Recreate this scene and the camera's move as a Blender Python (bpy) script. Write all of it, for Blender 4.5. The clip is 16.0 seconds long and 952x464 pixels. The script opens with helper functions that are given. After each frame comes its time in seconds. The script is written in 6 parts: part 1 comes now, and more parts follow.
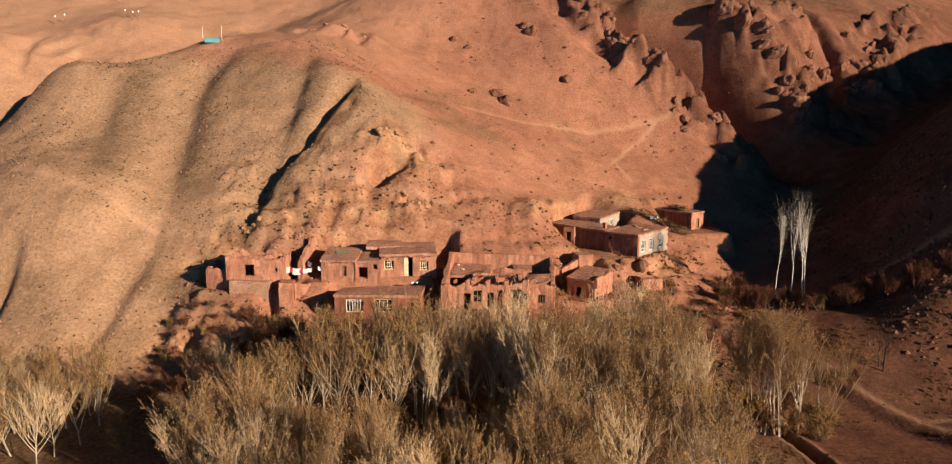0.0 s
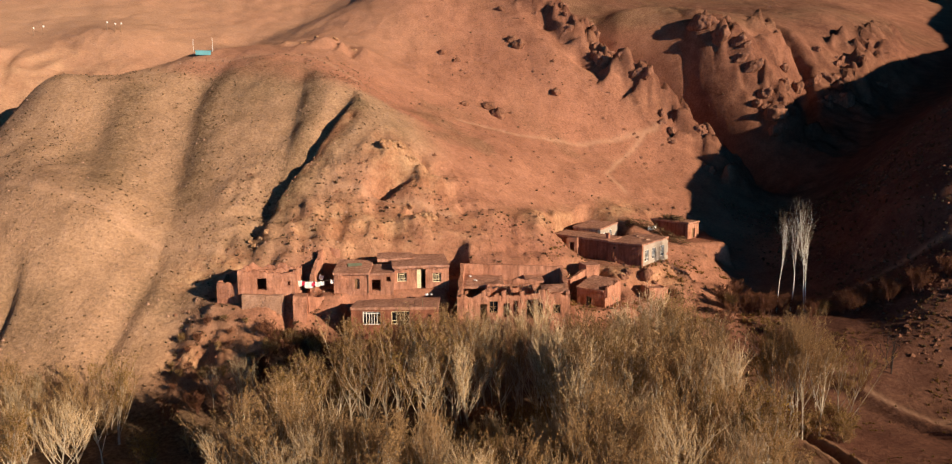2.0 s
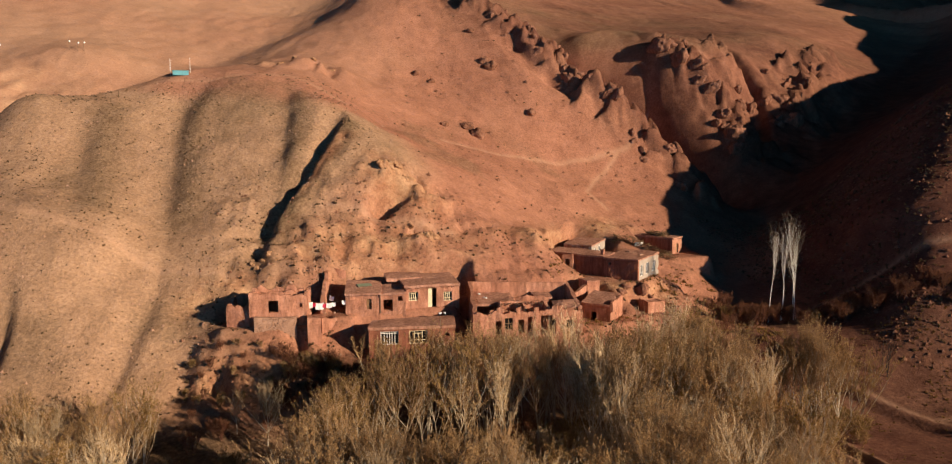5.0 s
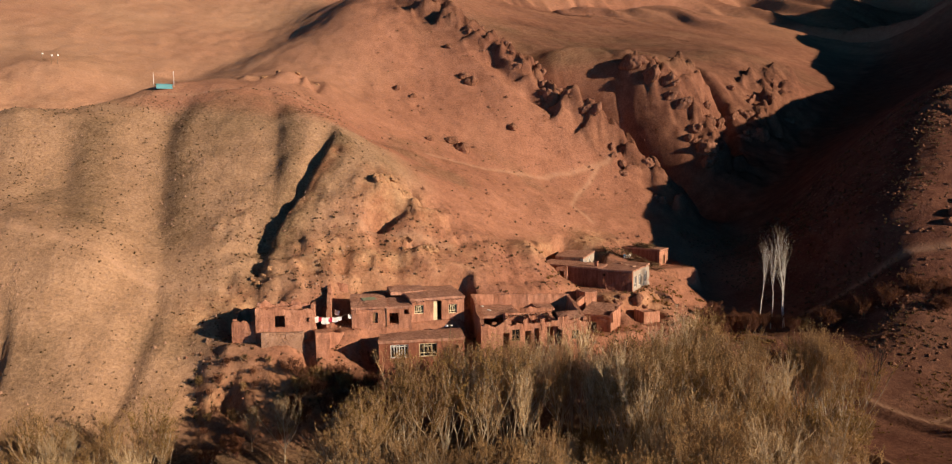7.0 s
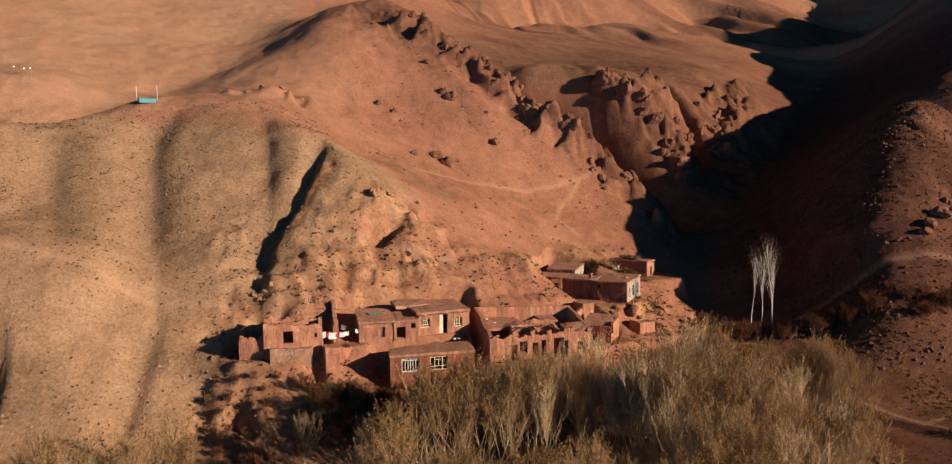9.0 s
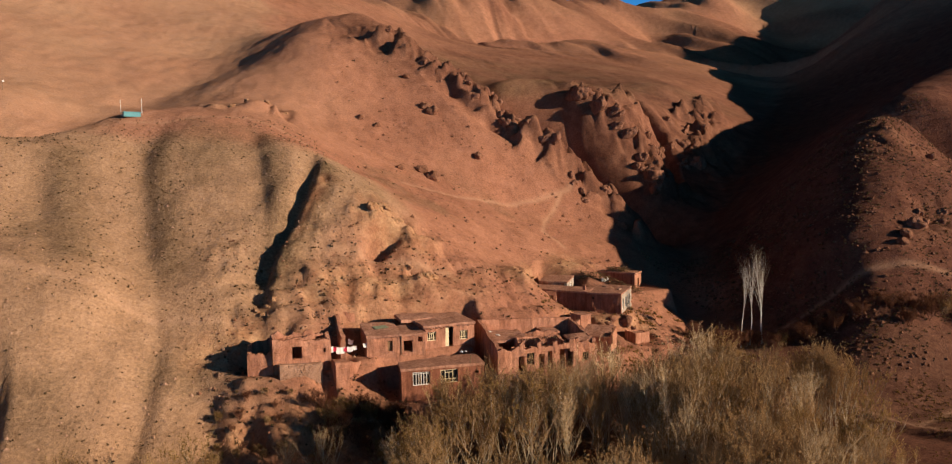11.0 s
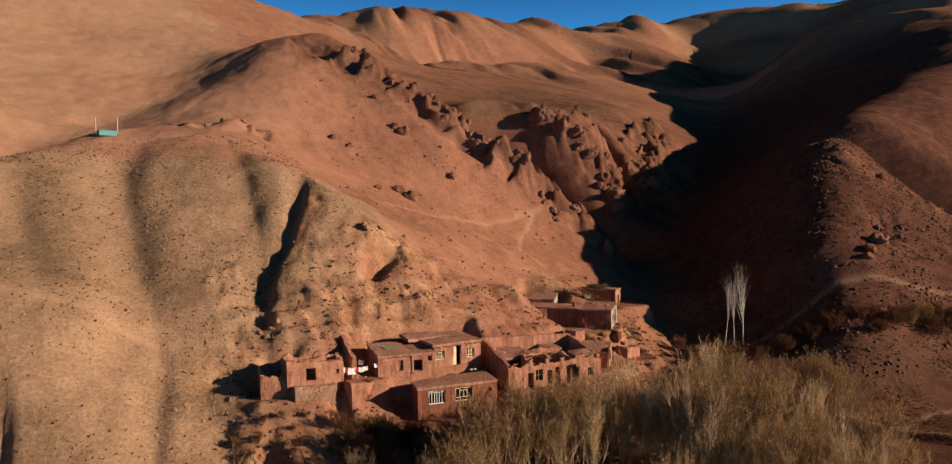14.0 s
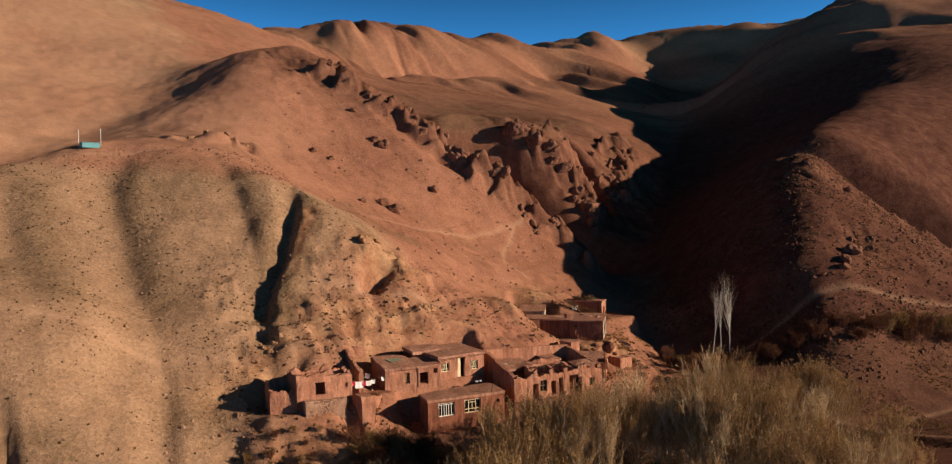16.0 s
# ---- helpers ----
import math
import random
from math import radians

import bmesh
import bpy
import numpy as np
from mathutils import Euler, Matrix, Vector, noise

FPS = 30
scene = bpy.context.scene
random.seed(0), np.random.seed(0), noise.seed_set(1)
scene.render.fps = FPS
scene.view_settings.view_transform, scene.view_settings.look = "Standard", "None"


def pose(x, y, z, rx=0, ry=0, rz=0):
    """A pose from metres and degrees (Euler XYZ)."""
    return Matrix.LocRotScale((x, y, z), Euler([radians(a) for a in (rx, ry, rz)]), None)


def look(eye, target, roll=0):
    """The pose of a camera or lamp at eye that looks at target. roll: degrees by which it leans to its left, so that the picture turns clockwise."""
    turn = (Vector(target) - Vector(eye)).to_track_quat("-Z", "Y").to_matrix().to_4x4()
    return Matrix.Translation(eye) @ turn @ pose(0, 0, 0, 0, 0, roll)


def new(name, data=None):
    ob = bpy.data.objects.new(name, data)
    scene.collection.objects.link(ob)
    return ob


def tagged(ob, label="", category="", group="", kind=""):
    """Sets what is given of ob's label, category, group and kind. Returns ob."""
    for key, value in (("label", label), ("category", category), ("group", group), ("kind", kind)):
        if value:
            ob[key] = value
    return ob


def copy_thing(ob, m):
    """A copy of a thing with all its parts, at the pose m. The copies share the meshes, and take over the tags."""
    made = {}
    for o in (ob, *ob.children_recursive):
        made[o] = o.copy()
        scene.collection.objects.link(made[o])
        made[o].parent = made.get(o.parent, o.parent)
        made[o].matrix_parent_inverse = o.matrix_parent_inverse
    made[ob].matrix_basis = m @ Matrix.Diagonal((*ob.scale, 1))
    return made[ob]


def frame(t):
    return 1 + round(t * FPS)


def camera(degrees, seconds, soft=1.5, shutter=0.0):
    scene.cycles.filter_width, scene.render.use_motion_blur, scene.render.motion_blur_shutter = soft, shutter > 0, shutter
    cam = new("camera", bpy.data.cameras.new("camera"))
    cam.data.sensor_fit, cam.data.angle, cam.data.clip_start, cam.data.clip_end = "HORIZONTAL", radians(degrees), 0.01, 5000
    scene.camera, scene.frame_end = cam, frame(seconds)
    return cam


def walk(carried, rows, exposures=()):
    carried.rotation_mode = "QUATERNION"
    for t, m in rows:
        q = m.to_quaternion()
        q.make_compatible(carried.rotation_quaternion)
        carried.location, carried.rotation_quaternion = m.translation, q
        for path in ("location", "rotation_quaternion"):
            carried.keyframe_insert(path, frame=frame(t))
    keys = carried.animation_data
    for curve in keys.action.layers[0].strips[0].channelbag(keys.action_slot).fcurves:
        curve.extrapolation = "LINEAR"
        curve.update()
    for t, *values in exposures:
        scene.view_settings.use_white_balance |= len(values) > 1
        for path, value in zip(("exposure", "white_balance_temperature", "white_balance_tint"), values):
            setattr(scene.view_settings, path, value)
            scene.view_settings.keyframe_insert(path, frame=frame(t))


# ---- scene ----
cam = camera(65.3, 16.0, soft=1.2)
METRES, EYE, TILT, LEAN, TURN = 45.0, 26.0, 0.0, 0.0, 0.0
ROWS = [
    (0.0, 0.0, 0.0, 0.0, -0.0, -9.35, 0.01),
    (0.5, -0.0308, -0.0023, -0.0002, -0.73, -9.1, 0.03),
    (1.0, -0.0582, -0.0042, -0.0012, -1.39, -8.89, 0.07),
    (1.5, -0.0936, -0.0059, -0.002, -2.23, -8.6, 0.09),
    (2.0, -0.1247, -0.0071, -0.0023, -2.99, -8.36, 0.13),
    (2.5, -0.1557, -0.008, -0.0023, -3.78, -8.11, 0.19),
    (3.0, -0.1868, -0.0086, -0.0015, -4.61, -7.89, 0.21),
    (3.5, -0.2174, -0.0092, -0.0021, -5.44, -7.63, 0.25),
    (4.0, -0.2483, -0.0092, -0.002, -6.3, -7.39, 0.27),
    (6.5, -0.4046, -0.0064, -0.0071, -10.74, -5.96, 0.48),
    (7.0, -0.4354, -0.0043, -0.0064, -11.6, -5.7, 0.45),
    (7.5, -0.4695, -0.0007, -0.0078, -12.56, -5.37, 0.58),
    (8.0, -0.5014, 0.0028, -0.0076, -13.46, -5.13, 0.53),
    (8.5, -0.5322, 0.0069, -0.0078, -14.32, -4.85, 0.64),
    (9.0, -0.5625, 0.011, -0.0079, -15.18, -4.59, 0.63),
    (11.5, -0.7135, 0.0371, -0.0074, -19.43, -3.3, 0.88),
    (12.0, -0.7434, 0.0441, -0.0069, -20.28, -3.06, 0.91),
    (12.5, -0.7766, 0.0522, -0.0069, -21.23, -2.78, 0.95),
    (13.0, -0.8062, 0.0599, -0.0068, -22.09, -2.56, 0.99),
    (13.5, -0.8362, 0.0682, -0.0069, -22.96, -2.31, 1.02),
    (14.0, -0.8654, 0.0767, -0.0067, -23.82, -2.08, 1.04),
    (14.5, -0.8948, 0.0859, -0.0068, -24.68, -1.83, 1.09),
    (15.0, -0.9238, 0.0953, -0.0067, -25.55, -1.61, 1.12),
    (15.5, -0.956, 0.1063, -0.0066, -26.51, -1.35, 1.13),
    (16.0, -0.9847, 0.1166, -0.0069, -27.37, -1.09, 1.16),
]
walk(cam, [(t, pose(0, 0, EYE, TILT, LEAN, TURN) @ pose(METRES * x, METRES * y, METRES * z, 90 + pitch, roll, yaw)) for t, x, y, z, yaw, pitch, roll in ROWS],
     exposures=[(0.0, 0.70), (4.0, 0.59), (8.0, 0.48), (12.0, 0.38), (16.0, 0.29)])

# ---- sky, sun and exposure ----
SUN_AZ, SUN_EL = -39.5, 16.0          # degrees from +x towards +y, and above the horizon
to_sun = Vector((math.cos(radians(SUN_EL)) * math.cos(radians(SUN_AZ)),
                 math.cos(radians(SUN_EL)) * math.sin(radians(SUN_AZ)), math.sin(radians(SUN_EL))))
world = bpy.data.worlds.new("sky")
scene.world = world
world.use_nodes = True
wn = world.node_tree.nodes
sky = wn.new("ShaderNodeTexSky")
sky.sky_type = 'NISHITA'
sky.sun_disc = False
sky.sun_elevation = radians(SUN_EL)
sky.sun_rotation = radians(90 - SUN_AZ)
sky.altitude = 2500
sky.dust_density = 0.0
sky.ozone_density = 2.0
tint = wn.new("ShaderNodeVectorMath")      # the deep blue of thin mountain air, darker towards the zenith
tint.operation = 'MULTIPLY'
tint.inputs[1].default_value = (0.36, 1.3, 1.95)
aloft = wn.new("ShaderNodeSeparateXYZ")
fade = wn.new("ShaderNodeMapRange")
fade.interpolation_type = 'SMOOTHSTEP'
fade.inputs["From Min"].default_value, fade.inputs["From Max"].default_value = 0.16, 0.42
fade.inputs["To Min"].default_value, fade.inputs["To Max"].default_value = 1.0, 0.04
deep = wn.new("ShaderNodeVectorMath")
deep.operation = 'SCALE'
wl = world.node_tree.links
wl.new(wn.new("ShaderNodeTexCoord").outputs["Generated"], aloft.inputs[0])
wl.new(aloft.outputs["Z"], fade.inputs["Value"])
wl.new(sky.outputs[0], tint.inputs[0])
wl.new(tint.outputs[0], deep.inputs[0])
wl.new(fade.outputs["Result"], deep.inputs["Scale"])
wl.new(deep.outputs[0], wn["Background"].inputs[0])
wn["Background"].inputs[1].default_value = 0.074
sun = new("sun", bpy.data.lights.new("sun", 'SUN'))
sun.data.energy = 5.0
sun.data.angle = radians(0.6)
sun.data.color = (1.0, 0.79, 0.58)
sun.matrix_world = look(to_sun * 400, (0, 0, 0))


# ---- materials ----
def material(name, rough=0.95, spec=0.15):
    m = bpy.data.materials.new(name)
    m.use_nodes = True
    b = m.node_tree.nodes["Principled BSDF"]
    b.inputs["Roughness"].default_value = rough
    b.inputs["Specular IOR Level"].default_value = spec
    return m, m.node_tree.nodes, m.node_tree.links, b


def noise_node(nodes, links, vec, scale, detail=5.0, rough=0.6):
    n = nodes.new("ShaderNodeTexNoise")
    n.inputs["Scale"].default_value = scale
    n.inputs["Detail"].default_value = detail
    n.inputs["Roughness"].default_value = rough
    if vec is not None:
        links.new(vec, n.inputs["Vector"])
    return n.outputs["Fac"]


def ramp(nodes, links, fac, lo, hi, a=0.0, b=1.0):
    n = nodes.new("ShaderNodeMapRange")
    n.inputs["From Min"].default_value, n.inputs["From Max"].default_value = lo, hi
    n.inputs["To Min"].default_value, n.inputs["To Max"].default_value = a, b
    links.new(fac, n.inputs["Value"])
    return n.outputs["Result"]


def mix(nodes, links, fac, a, b, mode='MIX'):
    n = nodes.new("ShaderNodeMix")
    n.data_type, n.blend_type = 'RGBA', mode
    for sock, v in ((n.inputs["Factor"], fac), (n.inputs[6], a), (n.inputs[7], b)):
        if isinstance(v, (int, float)):
            sock.default_value = v
        elif isinstance(v, tuple):
            sock.default_value = (*v, 1.0)
        else:
            links.new(v, sock)
    return n.outputs[2]


def bumped(nodes, links, bsdf, height, strength, distance):
    n = nodes.new("ShaderNodeBump")
    n.inputs["Strength"].default_value, n.inputs["Distance"].default_value = strength, distance
    links.new(height, n.inputs["Height"])
    links.new(n.outputs[0], bsdf.inputs["Normal"])


def earth_material():
    m, n, l, b = material("dry_earth", 1.0, 0.05)
    pos = n.new("ShaderNodeNewGeometry").outputs["Position"]
    att = n.new("ShaderNodeAttribute")
    att.attribute_name = "geology"
    sep = n.new("ShaderNodeSeparateColor")
    l.new(att.outputs["Color"], sep.inputs[0])
    red, rock, scrub = sep.outputs[0], sep.outputs[1], sep.outputs[2]
    big = noise_node(n, l, pos, 0.045, 5)
    mid = noise_node(n, l, pos, 0.35, 6, 0.65)
    fine = noise_node(n, l, pos, 2.6, 8, 0.78)
    buff = mix(n, l, ramp(n, l, big, 0.35, 0.65), (0.36, 0.232, 0.146), (0.43, 0.278, 0.172))
    redc = mix(n, l, ramp(n, l, big, 0.35, 0.65), (0.33, 0.146, 0.094), (0.40, 0.185, 0.119))
    col = mix(n, l, red, buff, redc)
    # darker gravel and low scrub, also the shade painted on gully flanks
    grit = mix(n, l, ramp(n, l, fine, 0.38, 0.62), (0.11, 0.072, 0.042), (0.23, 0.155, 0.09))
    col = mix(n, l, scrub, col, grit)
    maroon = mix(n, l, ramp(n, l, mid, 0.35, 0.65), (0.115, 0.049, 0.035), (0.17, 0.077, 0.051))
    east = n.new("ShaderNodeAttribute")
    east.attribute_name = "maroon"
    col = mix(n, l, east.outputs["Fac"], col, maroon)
    # ochre bedrock in cuts
    ochre = mix(n, l, ramp(n, l, mid, 0.4, 0.62), (0.34, 0.165, 0.092), (0.45, 0.272, 0.155))
    rocky = n.new("ShaderNodeMath")
    rocky.operation = 'MULTIPLY'
    l.new(rock, rocky.inputs[0])
    l.new(ramp(n, l, big, 0.38, 0.52), rocky.inputs[1])
    col = mix(n, l, rocky.outputs[0], col, ochre)
    grain = mix(n, l, ramp(n, l, fine, 0.32, 0.68), (0.62, 0.61, 0.60), (1.27, 1.26, 1.24))
    col = mix(n, l, 1.0, col, grain, 'MULTIPLY')
    patch = mix(n, l, ramp(n, l, mid, 0.33, 0.68), (0.84, 0.82, 0.80), (1.1, 1.1, 1.1))
    col = mix(n, l, 1.0, col, patch, 'MULTIPLY')
    col = mix(n, l, ramp(n, l, att.outputs["Alpha"], 0, 1, 0, 0.45), col, (0.52, 0.315, 0.20))
    # scattered stones
    vor = n.new("ShaderNodeTexVoronoi")
    vor.inputs["Scale"].default_value = 1.1
    l.new(pos, vor.inputs["Vector"])
    stones = ramp(n, l, vor.outputs["Distance"], 0.10, 0.19, 0.3, 1.0)
    col = mix(n, l, 0.5, col, mix(n, l, stones, (0.1, 0.07, 0.05), col))
    l.new(col, b.inputs["Base Color"])
    add = n.new("ShaderNodeMath")
    add.operation = 'ADD'
    l.new(mid, add.inputs[0])
    l.new(ramp(n, l, fine, 0, 1, 0, 0.6), add.inputs[1])
    bumped(n, l, b, add.outputs[0], 0.7, 0.28)
    return m


def mud_material(name, dark, light, straw=0.0):
    m, n, l, b = material(name, 0.98, 0.05)
    pos = n.new("ShaderNodeNewGeometry").outputs["Position"]
    big = noise_node(n, l, pos, 0.5, 4)
    fine = noise_node(n, l, pos, 5.0, 6, 0.7)
    st = n.new("ShaderNodeMapping")
    st.inputs["Scale"].default_value = (1.6, 1.6, 0.25)
    l.new(pos, st.inputs[0])
    streak = noise_node(n, l, st.outputs[0], 1.6, 5, 0.65)
    col = mix(n, l, ramp(n, l, big, 0.35, 0.65), dark, light)
    col = mix(n, l, 1.0, col, mix(n, l, ramp(n, l, streak, 0.36, 0.64), (0.66, 0.64, 0.62), (1.16, 1.15, 1.14)), 'MULTIPLY')
    col = mix(n, l, 1.0, col, mix(n, l, ramp(n, l, fine, 0.3, 0.7), (0.8, 0.8, 0.8), (1.12, 1.12, 1.12)), 'MULTIPLY')
    l.new(col, b.inputs["Base Color"])
    bumped(n, l, b, fine, 0.8, 0.13)
    return m


EARTH = earth_material()
MUD = mud_material("mud_plaster", (0.40, 0.184, 0.117), (0.485, 0.243, 0.16))
MUD_RED = mud_material("red_mud_plaster", (0.25, 0.097, 0.06), (0.32, 0.135, 0.083))
ROOF = mud_material("mud_roof", (0.40, 0.20, 0.137), (0.49, 0.265, 0.185))


# ---- the lie of the land ----
LATTICES = {}


def lattice(seed):
    if seed not in LATTICES:
        r = np.random.RandomState(seed)
        a = r.rand(256) * 2 * np.pi
        LATTICES[seed] = r.permutation(256), np.cos(a), np.sin(a)
    return LATTICES[seed]


def perlin(x, y, seed=0):
    p, gx, gy = lattice(seed)
    xi, yi = np.floor(x).astype(int), np.floor(y).astype(int)
    xf, yf = x - xi, y - yi
    u, v = xf ** 3 * (xf * (xf * 6 - 15) + 10), yf ** 3 * (yf * (yf * 6 - 15) + 10)

    def corner(i, j):
        h = p[(p[(xi + i) & 255] + yi + j) & 255]
        return gx[h] * (xf - i) + gy[h] * (yf - j)
    a = corner(0, 0) * (1 - u) + corner(1, 0) * u
    b = corner(0, 1) * (1 - u) + corner(1, 1) * u
    return (a * (1 - v) + b * v) * 1.5


def fbm(x, y, size, octaves=4, seed=0, gain=0.5):
    out, amp = 0.0, 1.0
    for i in range(octaves):
        out = out + amp * perlin(x / size + 7.3 * i, y / size - 3.1 * i, seed + i)
        amp, size = amp * gain, size / 2.03
    return out


def ridged(x, y, size, octaves=4, seed=0):
    out, amp = 0.0, 1.0
    for i in range(octaves):
        out = out + amp * (1 - 2 * np.abs(perlin(x / size + 5.7 * i, y / size + 2.9 * i, seed + i)))
        amp, size = amp * 0.5, size / 2.1
    return out


def billow(x, y, size, octaves=3, seed=0):
    out, amp = 0.0, 1.0
    for i in range(octaves):
        out = out + amp * (2.6 * np.abs(perlin(x / size + 4.1 * i, y / size + 1.7 * i, seed + i)) - 0.62)
        amp, size = amp * 0.48, size / 2.1
    return out


def smooth(a, b, x):
    t = np.clip((x - a) / (b - a), 0, 1)
    return t * t * (3 - 2 * t)


def along(line, x, y, margin=None):
    """Distance to a polyline in the plan, the share of its length at the nearest place, and the side (left > 0)."""
    pts = np.array([p[:2] for p in line], float)
    if margin:
        lo, hi = pts.min(0) - margin, pts.max(0) + margin
        k = (x > lo[0]) & (x < hi[0]) & (y > lo[1]) & (y < hi[1])
        whole = np.full(np.shape(x), 1e6), np.zeros(np.shape(x)), np.zeros(np.shape(x))
        if k.any():
            for a, b in zip(whole, along(line, x[k], y[k])):
                a[k] = b
        return whole
    seg = np.hypot(*(pts[1:] - pts[:-1]).T)
    total, done = seg.sum(), 0.0
    best, share, side = np.full(np.shape(x), 1e9), np.zeros(np.shape(x)), np.zeros(np.shape(x))
    for a, b, s in zip(pts[:-1], pts[1:], seg):
        d = (b - a) / s
        t = np.clip(((x - a[0]) * d[0] + (y - a[1]) * d[1]) / s, 0, 1)
        dx, dy = x - a[0] - t * s * d[0], y - a[1] - t * s * d[1]
        r = np.hypot(dx, dy)
        near = r < best
        best = np.where(near, r, best)
        share = np.where(near, (done + t * s) / total, share)
        side = np.where(near, d[0] * dy - d[1] * dx, side)
        done += s
    return best, share, side


# crest lines, benches, stream beds and slope feet, each as (x, y, height)
VALLEY = [
    [(-160, 40, -2), (-60, 45, -1.5), (-20, 46, -1), (20, 50, -0.6), (45, 55, -0.4), (90, 48, 0), (160, 40, 0)],
    [(-160, 10, -2), (0, 0, -2), (160, 0, -1)],
    [(-160, -80, 0), (0, -90, -1), (160, -80, 0)],
    [(-75, 67, -0.8), (-45, 67, -0.5), (-22, 68, 0), (0, 68, 0.6), (15, 71, 1.4), (30, 76, 2.4)],
    [(40, 64, -0.7), (60, 62, 0.3), (95, 56, 1)],
    [(23, 89, 5.3), (25.5, 95, 7.0), (30, 102, 8.5), (34, 108, 9.0), (36, 114, 9.8)],
    [(30, 88, 3.3), (33, 95, 4.2), (37.5, 103, 5.4), (40.5, 110, 6.6)],
    [(34, 82, 3.2), (42, 92, 4.2), (46, 110, 7.5), (58, 128, 11), (72, 146, 17), (97, 170, 27), (132, 198, 39), (200, 276, 62), (300, 370, 92)],
]
LEFT_HILL = [
    [(-58, 79, 6.8), (-47, 78.3, 6.6), (-38.5, 79.4, 6.2), (-34, 81.3, 6.6)],
    [(-35.4, 76.8, 4.0), (-31.5, 76.4, 4.6), (-28, 75.4, 5.3), (-24, 75.8, 5.8), (-19.5, 76, 4.9)],
    [(-56, 93, 18.8), (-48.5, 90.7, 17.4), (-44.3, 89.9, 15.6), (-39.6, 88, 11.4), (-36, 89.5, 12.6), (-32, 93.3, 15.7)],
    [(-66, 104, 21.5), (-55, 106, 24.3), (-42.5, 105, 22.6), (-35.3, 104, 23.0), (-28.5, 106.5, 25.4)],
    [(-44, 97.5, 18.6), (-39.3, 97, 17.3), (-33.8, 100, 19.7)],
    [(-68, 121, 31), (-56, 123, 33.7), (-43, 122, 33.2), (-35.2, 120, 33.6), (-26.4, 119.6, 33.4)],
    [(-11, 94.5, 16.5), (-12, 98, 21.2), (-14, 103, 25.4), (-16.4, 109, 28.2), (-18.5, 115.5, 31.2), (-24, 121.5, 34.2)],
    [(-46, 129.5, 37.6), (-34.8, 126.5, 37.3), (-21.5, 138.5, 40.3), (-33, 150, 41.8), (-33, 168, 47.2), (-26, 188, 54.8), (-18, 200, 63), (-12, 206, 68.6), (-4.5, 207, 71.2), (5, 202, 71.8)],
    [(-54, 154.5, 38.4), (-48, 167, 42.6), (-38, 180, 48)],
    [(-76, 112, 20), (-63, 132, 30.5), (-54, 150, 37.6), (-49, 172, 45.4), (-42, 192, 53.8), (-30, 213, 62)],
    [(-92, 130, 36), (-84.5, 152, 42), (-68, 153, 44), (-62, 170, 47)],
    [(-130, 160, 48), (-95, 200, 65), (-55, 240, 76), (-25, 250, 79)],
]
SCREE = [
    [(-9, 92.5, 14.6), (0, 92, 13.4), (6, 97, 12.6), (14, 110, 13), (28, 117, 13.2), (40, 122, 13)],
    [(-5, 104, 21), (6, 115.7, 19.8), (17.5, 117.7, 16.6), (29, 121.3, 15)],
    [(-12, 122, 29), (0, 133.8, 29), (8, 133.7, 26.6), (20.5, 133.1, 22.2), (33, 132, 18)],
    [(-14, 145, 38.6), (-4.3, 152.4, 39.8), (11, 154.6, 41.2), (17, 141.7, 31.5)],
    [(-12, 168, 52.4), (8.5, 166.2, 50.2)],
    [(-14, 186, 62), (-2, 188, 64.4), (6, 177, 58)],
    [(5, 202, 71.8), (10, 195, 68.2), (13, 186, 63), (17, 174, 55), (21, 164, 49), (26.5, 157, 41.5), (35.8, 148, 35), (40, 143.5, 28), (46, 140, 22.5), (53, 136, 14.5)],
    [(24, 202, 56), (38, 181, 39), (50, 167, 27), (60, 150, 15.5)],
    [(50, 186, 51), (57, 179, 48.8), (64.3, 173, 45.4), (68, 166, 36), (71, 158, 25)],
    [(30, 197, 54), (40, 190, 52), (54, 184, 51), (68, 185, 51), (80, 192, 52)],
    [(22, 262, 77), (38, 228, 63), (34, 200, 53)],
    [(93, 372, 99), (82, 310, 83), (70, 250, 65), (68, 211, 55), (80, 196, 52.8), (79, 181, 40), (68, 157, 23)],
    [(160, 300, 75), (130, 240, 60), (108, 209, 54.2), (104, 196, 44), (99, 180, 31)],
]
RIGHT_HILL = [
    [(45, 80, 6), (50, 86, 9.8), (55.3, 88.5, 17.2), (70, 98, 26.5), (88, 111, 36.8), (121, 128, 47), (168, 150, 61), (215, 180, 71), (257, 199, 92), (300, 218, 107), (400, 262, 150), (520, 300, 196)],
    [(49, 76, 8.2), (57.1, 78.8, 11.6), (65, 77.4, 12), (85, 70, 9)],
    [(60, 82, 16), (73.2, 88.7, 21.6), (85, 95, 26.5)],
    [(88, 111, 36.4), (93, 104, 28.5), (104, 93, 19), (118, 80, 9)],
    [(100, 118, 39), (112, 106, 28), (130, 92, 14)],
    [(118, 131, 47), (140, 122, 46), (165, 106, 36)],
    [(240, 100, 55), (330, 150, 90)],
    [(408, 325, 166), (394, 329, 160), (349, 327, 141), (287, 299, 106), (257, 291, 90)],
    [(340, 380, 108), (383, 396, 120), (408, 417, 127)],
]
